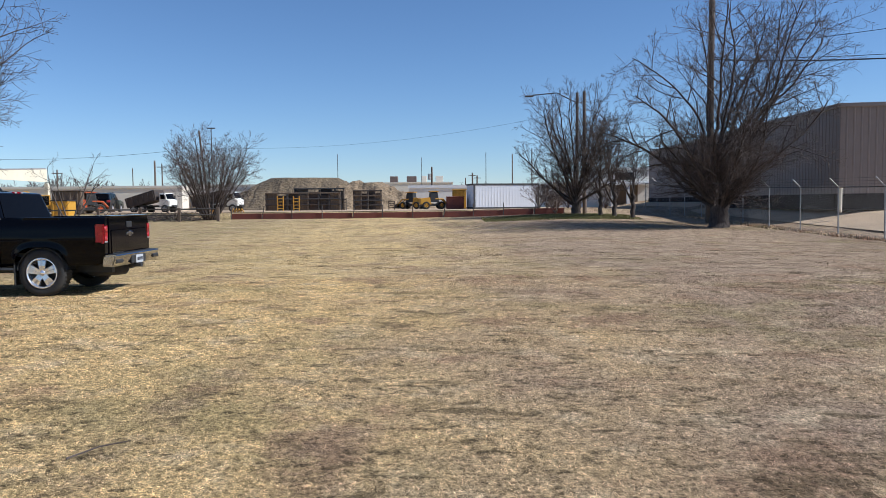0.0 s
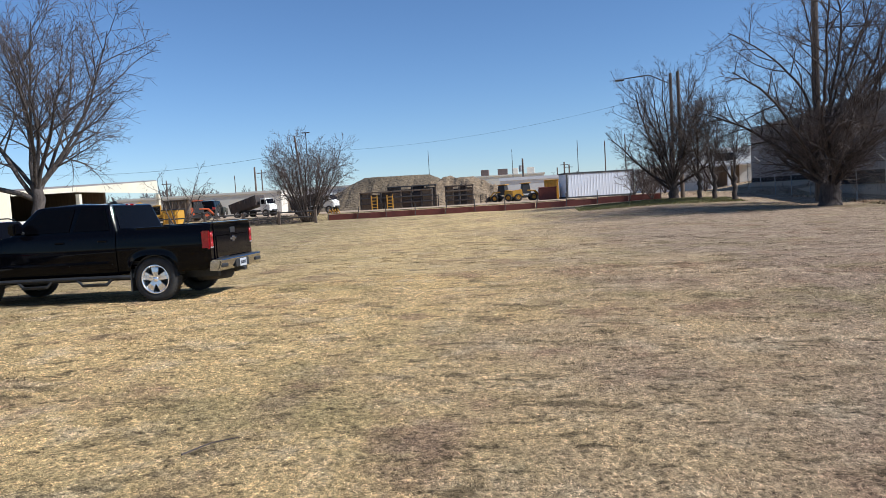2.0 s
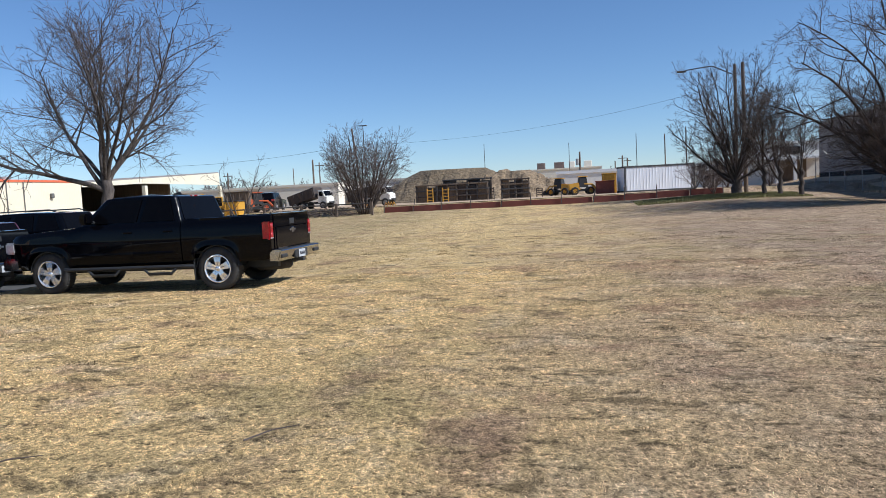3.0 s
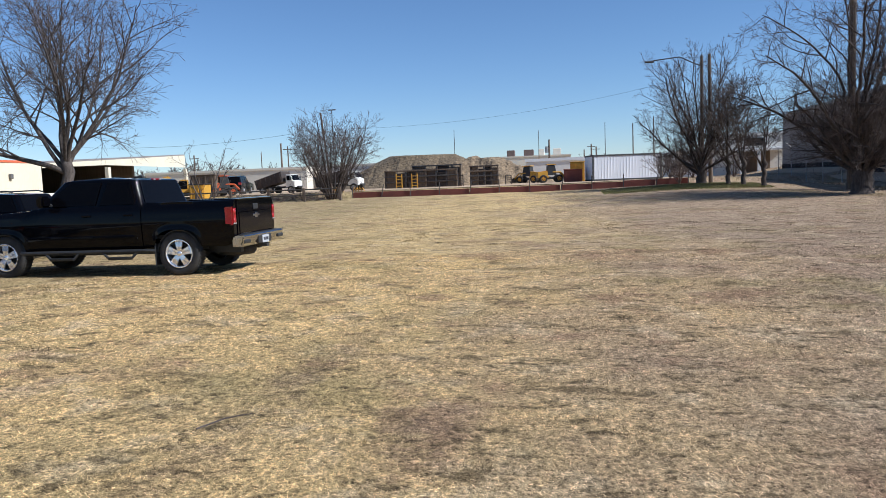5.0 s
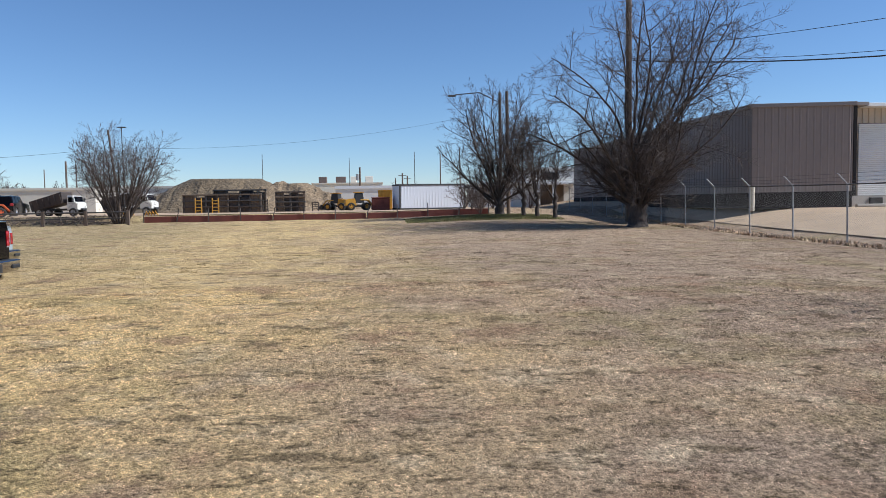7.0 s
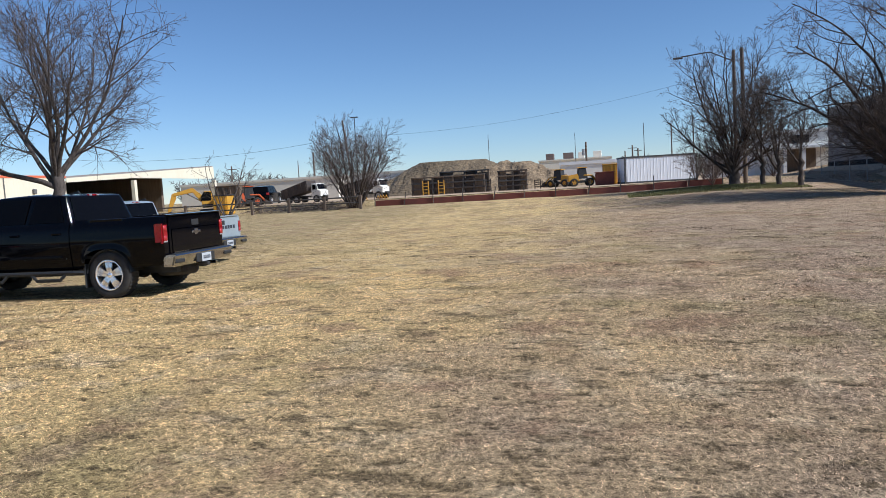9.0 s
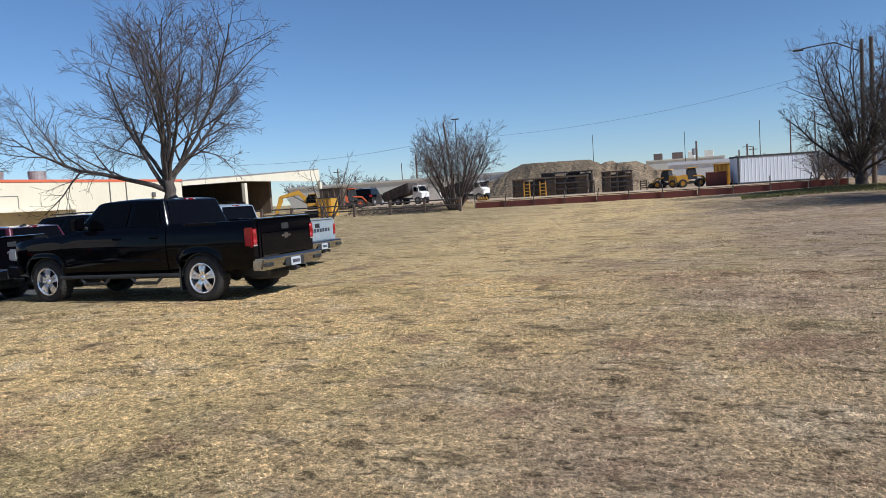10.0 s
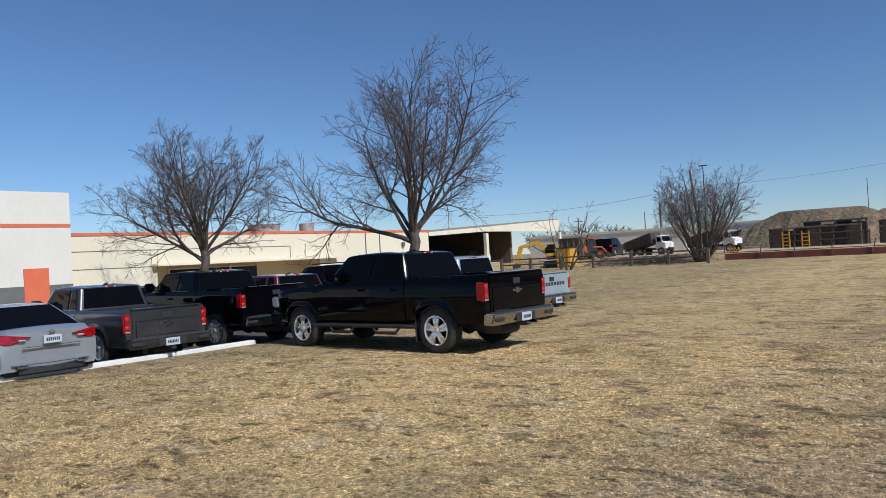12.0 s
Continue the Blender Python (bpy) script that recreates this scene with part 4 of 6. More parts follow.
    part("grille", box(nose - 0.05, nose + 0.012, -hw + 0.38, hw - 0.38, sill + 0.27, hood - 0.12, 0.02), M["chrome"] if chrome else M["trim"], t)
    for s in (-1, 1):
        y0, y1 = sorted((s * (hw - 0.36), s * (hw - 0.012)))
        part("headlight", box(nose - 0.22, nose + 0.015, y0, y1, hood - 0.36, hood - 0.13, 0.03, seg=2), M["lens_clear"], t)
    for wx, nm in ((0, "rear_wheel"), (wb, "front_wheel")):
        for s in (-1, 1):
            wheel(t, nm, wx, s * (hw - 0.165), tyre, 0.28, rim, s, style, rim_mat)
    return t


def parked(tail_x, cy, rear, z=0.0, rz=180.0):
    return pose(tail_x - rear, cy, z, 0, 0, rz)


pickup("black crew-cab pickup truck with chrome wheels on the lawn", pose(-7.02, 13.86, 0, 0, 0, 180), M["black_paint"], style="five")
pickup("black crew-cab pickup truck with black mesh wheels in the lot", pose(-13.75, 13.78, -0.10, 0, 0, 180), M["black_paint"], style="mesh", rim=0.30, rim_mat=M["galv"], tyre=0.40, steps=False, roof=1.83)
pickup("charcoal extended-cab pickup truck with chrome wheels by the kerb", pose(-13.65, 10.88, -0.10, 0, 0, 180), M["grey_paint"], style="six", width=1.84, tyre=0.36, rim=0.25, sill=0.36, bumper_mat=M["trim"],
       belt=1.12, rail=1.12, roof=1.64, hood=1.02, chrome=False, doors=1.5, steps=False, cab_back=0.95, roof_back=1.12, cowl=2.9, roof_front=2.4, wb=3.5, rear=1.15, lamp_z=(0.66, 1.06), lamp_w=0.09)
pickup("faded silver-blue regular-cab pickup truck on the lawn", pose(-9.35, 18.98, 0, 0, 0, 180), M["old_silver"], style="six", width=1.95, tyre=0.36, rim=0.22, sill=0.42,
       belt=1.16, rail=1.17, roof=1.72, hood=1.05, doors=1, steps=False, cab_back=1.15, roof_back=1.28, cowl=2.6, roof_front=2.15, wb=3.3, rear=1.12, wordmark="wide", lamp_z=(0.72, 1.06), lamp_w=0.06)


# ---- cream building with orange trim ----
def wall_box(name, x0, x1, y0, y1, z0, z1, mat, parent, bevel=0.0, label=""):
    return part(name, box(x0, x1, y0, y1, z0, z1, bevel), mat, parent, label)


cream = empty("industrial_building", pose(-35, 19, 0), "long cream one-storey industrial building with orange roof trim", "building")
wall_box("tall_block", -16, 0.45, -32, 0, 0, 5.85, M["white_wall"], cream)
wall_box("orange_band", 0.45, 0.47, -32, 0.0, 4.2, 4.36, M["orange"], cream)
wall_box("base_band", 0.45, 0.475, -32, 0.0, 0, 1.5, M["wainscot"], cream)
wall_box("orange_door", 0.45, 0.50, -2.2, -1.1, 0.05, 2.3, M["orange"], cream)
wall_box("wall", -16, 0, 0.0, 4.6, 0, 3.8, M["cream_wall"], cream)
wall_box("wall", -16, 0, 4.6, 17.2, 2.2, 3.8, M["cream_wall"], cream)
wall_box("wall", -16, 0, 17.2, 27.0, 0, 3.8, M["cream_wall"], cream)
wall_box("recess_wall", -16, -2.2, 4.6, 17.2, 0, 2.2, M["cream_wall"], cream)
wall_box("roof_trim", -16, 0.04, 0.0, 27.04, 3.8, 3.95, M["orange"], cream)
wall_box("porch_slab", -2.2, 0.4, 4.3, 17.4, 2.14, 2.25, M["cream_wall"], cream)
wall_box("groove", 0.0, 0.012, 0, 4.5, 2.12, 2.16, M["wainscot"], cream)
wall_box("groove", 0.0, 0.012, 0, 13.6, 3.0, 3.04, M["wainscot"], cream)
wall_box("groove", 0.0, 0.012, 13.55, 13.6, 2.3, 3.0, M["wainscot"], cream)
win = wall_box("window_strip", -2.19, -2.12, 6.5, 12.6, 0.9, 2.0, M["dark_void"], cream)
for y in (6.5, 8.55, 10.6, 12.6):
    wall_box("window_mullion", -2.12, -2.04, y - 0.04, y + 0.04, 0.6, 2.12, M["white_frame"], win)
wall_box("window_rail", -2.12, -2.05, 6.5, 12.6, 1.93, 2.0, M["white_frame"], win)
wall_box("door_leaf", -2.19, -2.1, 4.75, 5.7, 0, 2.05, M["shed_brown"], cream)
part("porch_side_wall", prism([(-2.2, 0), (0.0, 0), (0.0, 2.12), (-2.2, 2.12)], 16.0, 17.2), M["cream_wall"], cream)
for y in (20.2, 21.6):
    part("downpipe", tube([(0.05, y, 0), (0.05, y, 3.8)], 0.03, 8), M["wainscot"], cream)
for y, z in ((7.6, 3.1), (24.0, 2.95)):
    part("wall_light", box(0.0, 0.22, y - 0.12, y + 0.12, z - 0.2, z + 0.12, 0.04), M["wainscot"], cream)
for x, y, w, h in ((-5, 15.5, 2.2, 0.75), (-5, 19.3, 1.1, 0.85), (-4, 24.6, 0.5, 0.45)):
    part("roof_vent", lathe([(0.01, 3.95 + h), (w / 2, 3.95 + h), (w / 2 * 0.96, 3.95 + h * 0.5), (w / 2, 3.9)], 20, axis="z", centre=(x, y, 0)), M["galv"], cream, smooth=False)

# open loading shelter at the end of the cream building
shelter = empty("loading_shelter", pose(-35, 46.05, 0), "open cream loading shelter with a sloping roof", "shelter")
part("roof", prism([(-0.2, 3.72), (19.6, 4.82), (19.6, 4.95), (-0.2, 3.88)], 0.0, 13), M["taupe_trim"], shelter)
shelter.matrix_world = pose(-35, 46.05, 0, 0, 0, 90)
part("fascia_board", prism([(7.2, 3.78), (19.6, 3.72), (19.6, 4.85), (7.2, 4.16)], -0.08, 0.0), M["cream_wall"], shelter)
part("fascia_board", prism([(0.0, 3.48), (7.2, 3.78), (7.2, 4.16), (0.0, 3.78)], -0.06, 0.0), M["cream_wall"], shelter)
for x in (7.2, 19.3):
    part("post", box(x - 0.17, x + 0.17, -0.36, -0.06, 0, 3.6, 0.01), M["cream_wall"], shelter)
part("back_wall", box(0, 13.5, 12.6, 12.9, 0, 4.0), M["shed_brown"], shelter)
part("side_wall", box(13.3, 13.6, 1.5, 12.8, 0, 4.2), M["shed_brown"], shelter)
part("dado_wall", box(0.2, 7.8, -0.14, 0.14, 0, 1.75, 0.01), M["white_wall"], shelter)
for k, (x, h, d) in enumerate(((8.6, 1.2, 2.2), (10.0, 1.9, 3.5), (11.6, 1.5, 3.0), (12.4, 2.3, 5.0))):
    part("stacked_goods", box(x - 0.6, x + 0.6, d, d + 1.4, 0, h, 0.05), M["shed_brown"], shelter)

# ---- grey metal building past the fence ----
GB = ground_z(26, 39) + 0.04
grey = empty("metal_warehouse", pose(20.8, 39, GB), "long taupe ribbed-steel warehouse with a roll-up door", "building")
EAVE = 5.35


def ribbed(length, height, pitch, depth, mat, parent, m, name="siding"):
    """Vertical ribbed steel sheet: runs along x, faces -y."""
    bm = bmesh.new()
    prev = None
    n = int(length / pitch)
    xs = []
    for k in range(n + 1):
        x = k * pitch
        xs += [(x, 0), (x + pitch * 0.70, 0), (x + pitch * 0.76, -depth), (x + pitch * 0.92, -depth)]
    for x, y in xs:
        if x > length:
            break
        a, b = bm.verts.new((x, y, 0)), bm.verts.new((x, y, height))
        if prev:
            bm.faces.new((prev[0], a, b, prev[1]))
        prev = (a, b)
    ob = part(name, bm, mat, parent)
    ob.matrix_basis = m
    return ob


LA, LB, LD = 5.2, 36.0, 26.0
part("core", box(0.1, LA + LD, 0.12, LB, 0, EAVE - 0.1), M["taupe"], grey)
TURN = -10.0
DEEP = LA * math.sin(radians(-TURN))
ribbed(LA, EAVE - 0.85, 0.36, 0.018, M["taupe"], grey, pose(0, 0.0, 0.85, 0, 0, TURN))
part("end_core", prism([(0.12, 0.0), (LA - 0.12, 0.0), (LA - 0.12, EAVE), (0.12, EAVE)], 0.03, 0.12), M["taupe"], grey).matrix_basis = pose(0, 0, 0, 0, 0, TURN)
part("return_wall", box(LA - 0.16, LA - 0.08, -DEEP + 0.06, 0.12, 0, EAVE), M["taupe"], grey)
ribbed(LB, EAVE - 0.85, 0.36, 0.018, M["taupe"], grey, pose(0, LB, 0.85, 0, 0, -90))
part("base_wall", box(-0.02, LA - 0.05, -0.01, 0.3, 0, 0.85), M["dark_base"], grey).matrix_basis = pose(0, 0, 0, 0, 0, TURN)
part("base_wall", box(-0.03, 0.2, 0.3, LB, 0, 0.85), M["dark_base"], grey)
part("eave_trim", box(-0.14, LA + 0.1, -0.14, 0.2, EAVE, EAVE + 0.2, 0.01), M["taupe_trim"], grey).matrix_basis = pose(0, 0, 0, 0, 0, TURN)
part("eave_trim", box(LA - 0.1, LA + 0.75, -DEEP, 0.2, EAVE + 0.003, EAVE + 0.19, 0.01), M["taupe_trim"], grey)
part("eave_trim", box(-0.14, 0.2, 0.2, LB, EAVE, EAVE + 0.2, 0.01), M["taupe_trim"], grey)
part("roof", box(0.2, LA + LD, 0.2, LB, EAVE + 0.0, EAVE + 0.12), M["galv"], grey)
part("corner_pipe", box(LA - 0.07, LA + 0.12, -DEEP + 0.02, 0.1, 0.6, EAVE, 0.01), M["dark_base"], grey)
# door bay, slightly set back under a white fascia
part("canopy_roof", box(LA + 0.75, LA + LD, -0.75, 0.6, EAVE - 0.02, EAVE + 0.16, 0.01), M["fascia"], grey)
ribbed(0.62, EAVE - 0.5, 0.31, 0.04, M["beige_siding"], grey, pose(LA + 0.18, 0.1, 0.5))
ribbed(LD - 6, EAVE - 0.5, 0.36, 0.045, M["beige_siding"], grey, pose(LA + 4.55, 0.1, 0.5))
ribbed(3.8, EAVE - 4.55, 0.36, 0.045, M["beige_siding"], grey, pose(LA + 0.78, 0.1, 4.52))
part("dock_wall", box(LA + 0.1, LA + LD - 1, -0.05, 0.12, 0, 0.58), M["concrete"], grey)
door = new("roller_door")
door.parent = grey
for k in range(37):
    z = 0.6 + k * 0.105
    part("slat", box(LA + 0.82, LA + 4.5, 0.02, 0.10, z, z + 0.098, 0.02), M["fascia"], door)
part("door_frame", box(LA + 4.5, LA + 4.62, -0.02, 0.12, 0.55, 4.6), M["taupe_trim"], grey)
for x in (1.4, 3.4):
    part("dock_bumper", box(LA + x, LA + x + 0.75, -0.2, -0.05, 0.1, 0.5, 0.03), M["tyre"], grey)
for x in (8.2, 15.2, 22.2):
    part("frame_post", box(LA + x + 0.02, LA + x + 0.24, -0.27, 0.05, 0, EAVE - 0.7, 0.02), M["fascia"], grey)
    part("frame_knee", tube([(LA + x + 0.13, -0.15, EAVE - 0.95), (LA + x + 0.13, -0.18, EAVE - 0.7), (LA + x + 0.5, -0.45, EAVE - 0.45), (LA + x + 1.25, -0.72, EAVE - 0.2)], 0.11, 8), M["fascia"], grey)
for x in (0.2, 5.4, 8.8):
    part("wheel_stop", box(LA + x, LA + x + 1.7, -0.9, -0.65, 0, 0.16, 0.03), M["concrete"], grey)
sign = part("wall_sign", box(1.9, 2.25, -0.075, -0.055, 2.05, 2.4), M["taupe_trim"], grey)
part("sign_bars", box(2.02, 2.12, -0.079, -0.075, 2.14, 2.32), M["ink"], sign)
bol = tagged(part("bollard", tube([(19.9, 37.2, GB - 0.1), (19.9, 37.2, GB + 1.15)], 0.1, 14), M["cream_wall"]), "pale painted steel bollard before the warehouse", "bollard")


# ---- chain-link fence ----
FX = 16.35
fence = empty("chain_link_fence", pose(0, 0, 0), "galvanised chain-link fence with barbed-wire arms", "fence")
FH = 2.0
posts = [20.9 + 3.25 * k for k in range(13)]


def mesh_panel(a, b, bm, cell=0.11, h=FH):
    """Diamond mesh between two posts: crossed thin wires as narrow strips."""
    a, b = Vector(a), Vector(b)
    L = (b - a).length
    ax = (b - a) / L
    r = 0.0016
    side = ax.cross(Vector((0, 0, 1)))
    n = int((L + h) / cell)
    for k in range(n):
        for s in (1, -1):
            o = k * cell if s > 0 else k * cell - h
            x0, x1 = (o, o - h) if s > 0 else (o, o + h)
            z0, z1 = 0.0, h
            # clip to the panel
            if x0 > L:
                f = (x0 - L) / (x0 - x1) if x0 != x1 else 0
                x0, z0 = L, h * f
            if x1 < 0:
                f = (0 - x0) / (x1 - x0)
                x1, z1 = 0, z0 + (z1 - z0) * f
            if x1 > L:
                f = (L - x0) / (x1 - x0)
                x1, z1 = L, z0 + (z1 - z0) * f
            if x0 < 0:
                f = (0 - x0) / (x1 - x0)
                x0, z0 = 0, z0 + (z1 - z0) * f
            if z1 <= z0 + 1e-3 or min(x0, x1) < -1e-3 or max(x0, x1) > L + 1e-3:
                continue
            za, zb2 = a.z + (b.z - a.z) * x0 / L, a.z + (b.z - a.z) * x1 / L
            p, q = Vector((a.x + ax.x * x0, a.y + ax.y * x0, za + z0 + 0.04)), Vector((a.x + ax.x * x1, a.y + ax.y * x1, zb2 + z1 + 0.04))
            d = (q - p).normalized()
            u = d.cross(side).normalized() * r
            w = side * r
            v = [bm.verts.new(c) for c in (p + u, p - u * 0.5 + w, p - u * 0.5 - w, q + u, q - u * 0.5 + w, q - u * 0.5 - w)]
            bm.faces.new((v[0], v[1], v[4], v[3]))
            bm.faces.new((v[1], v[2], v[5], v[4]))
            bm.faces.new((v[2], v[0], v[3], v[5]))


ends = [(FX, y, ground_z(FX, y)) for y in posts]
south = [(16.0 - 0.12 * k, 20.9 - 3.1 * k, 0.0) for k in range(1, 7)]
for (x, y, z) in ends[1:]:
    part("post", tube([(x, y, z - 0.1), (x - 0.03, y, z + FH + 0.05)], 0.03, 8), M["galv"], fence)
    arm = part("barbed_arm", tube([(x - 0.03, y, z + FH), (x - 0.42, y - 0.05, z + FH + 0.36)], 0.024, 6), M["galv"], fence, "pale angled arm")
for (x, y, z) in south:
    part("post", tube([(x, y, z - 0.1), (x, y, z + FH + 0.05)], 0.03, 8), M["galv"], fence)
part("end_post", tube([(FX, 20.9, -0.1), (FX - 0.30, 20.9, 2.4)], 0.045, 10), M["galv_dark"], fence, "dark leaning thick post")
line = [(FX, 20.9, 0.0)] + [tuple(p) for p in ends[1:]]
line2 = [(FX, 20.9, 0.0)] + south
for L in (line, line2):
    bm = bmesh.new()
    tube([(x - 0.03, y, z + FH) for x, y, z in L], 0.022, 6, bm)
    part("top_rail", bm, M["galv_dark"], fence)
    for k in range(3):
        bm = bmesh.new()
        off = 0.12 + 0.13 * k
        tube([(x - off, y, z + FH + off * 0.92 + 0.0) for x, y, z in L], 0.006, 4, bm)
        part("barbed_strand", bm, M["galv_dark"], fence)
    for i, (a, b) in enumerate(zip(L, L[1:])):
        bm = bmesh.new()
        mesh_panel(a, b, bm, 0.09 if i < 4 else 0.16)
        part("mesh_panel", bm, M["fence_wire"], fence)

# ---- power pole beside the big tree, and cables ----
def cable(label, a, b, sag, r, group="overhead cables"):
    a, b = Vector(a), Vector(b)
    pts = [a.lerp(b, t) - Vector((0, 0, sag * 4 * t * (1 - t))) for t in np.linspace(0, 1, 24)]
    return tagged(part("overhead_cable", tube(pts, r, 5), M["wire"]), label, "cable", group)


def utility_pole(label, x, y, h, r, lean=(0, 0), arm=False):
    z = ground_z(x, y)
    p = empty("utility_pole", pose(x, y, z), label, "utility pole")
    part("shaft", tube([(0, 0, -0.3), (lean[0], lean[1], h)], [r, r * 0.75], 12), M["wood_pole"], p)
    if arm:
        part("crossarm", box(-0.9 + lean[0], 0.9 + lean[0], lean[1] - 0.2, lean[1] - 0.08, h - 0.75, h - 0.6), M["wood_pole"], p)
    return p


utility_pole("tall weathered wooden power pole behind the big tree", 14.9, 41.5, 14.0, 0.2)
for a, b, s in (((9.3, 52.0), 0, 0),):
    p = utility_pole("paired wooden power poles behind the boundary trees", 9.3, 51.5, 8.3, 0.13)
    part("shaft", tube([(0.55, 0.1, -0.3), (0.5, 0.1, 8.4)], [0.14, 0.11], 12), M["wood_pole"], p)
    part("lamp_arm", tube([(0, 0, 7.6), (-1.4, 0, 8.3), (-3.1, 0, 8.15)], 0.035, 6), M["galv_dark"], p)
    part("lamp_head", box(-3.6, -3.0, -0.1, 0.1, 8.02, 8.14, 0.04), M["galv_dark"], p)
utility_pole("leaning wooden power pole inside the brushy tree", -17.6, 56.0, 6.2, 0.09, (-0.65, 0))
cable("thick black overhead cable to the power pole", (14.9, 41.5, 9.35), (47.0, 18.9, 11.0), 1.9, 0.035)
cable("thin black overhead cable beside the thick one", (14.9, 41.5, 9.45), (47.0, 18.9, 11.6), 1.9, 0.015)
cable("thin upper overhead cable to the power pole", (14.9, 41.5, 9.9), (47.0, 18.9, 13.2), 1.1, 0.015)
cable("long thin cable across the sky between far poles", (-18.25, 56.0, 5.9), (9.3, 51.5, 7.9), 0.9, 0.006)
cable("long thin cable running past the cream building", (-18.25, 56.0, 5.9), (-62.0, 62.0, 9.0), 1.9, 0.010)

# ---- red edging and spoil heap ----
edge = empty("retaining_edge", pose(0, 0, 0), "low rust-red steel retaining edge along the yard", "retaining wall")
XS = [-15.4 + 2.2 * k for k in range(12)]
for x0, x1 in zip(XS, XS[1:]):
    z = ground_z((x0 + x1) / 2, 54.0)
    part("edge_panel", box(x0 + 0.02, x1 - 0.02, 54.0, 54.18, z - 0.2, z + 0.42, 0.01), M["rust_red"], edge)
for k, x in enumerate(XS[::1]):
    z = ground_z(x, 54.0)
    part("edge_post", tube([(x, 53.95, z - 0.1), (x + (0.2 if k % 3 == 1 else 0.0), 53.95, z + 0.95)], 0.035, 6), M["galv_dark"], edge)


def heap(label, cx, cy, rx, ry, h, mat, seed, flat=0.6, rough=0.06, peak=0.0):
    """Tipped earth: a levelled top, gullied slopes and lumps."""
    bm = bmesh.new()
    bmesh.ops.create_grid(bm, x_segments=130, y_segments=70, size=1.0)
    for v in bm.verts:
        x, y = v.co.x, v.co.y
        warp = 0.10 * noise.noise((x * 3 + seed, y * 3, 1.0))
        d = (abs(x) ** 2.2 + abs(y) ** 2.2) ** (1 / 2.2) + warp
        n = noise.fractal((x * 2.6 + seed, y * 2.6, seed * 0.7), 0.8, 2.1, 7)
        gully = abs(noise.noise((x * rx * 0.9 + seed, y * 0.8, seed))) + 0.6 * abs(noise.noise((x * rx * 2.2, y, seed + 5)))
        prof = max(0.0, min(1.0, (1 - d) / flat))
        slope = prof * (1 - prof) * 4
        z = h * (prof + peak * max(0.0, 1 - abs(x + 0.45) / 0.3) * prof) - 0.42 * gully * slope + rough * h * n * (0.35 + slope) * (prof > 0.01) - 0.15
        v.co = Vector((x * rx, y * ry, max(-0.3, z)))
    ob = part("earth_mound", bm, mat, None, smooth=True)
    ob.matrix_world = pose(cx, cy, ground_z(cx, cy) + 0.02)
    return tagged(ob, label, "earth heap")


heap("long flat-topped dark spoil heap of excavated earth", -15.0, 81.5, 11.0, 9.0, 3.55, M["soil_dark"], 2.0, 0.66, 0.05)
heap("lighter tan spoil heap with an eroded face", -7.4, 79.5, 7.4, 7.0, 3.0, M["soil_tan"], 7.0, 0.85, 0.10, 0.45)


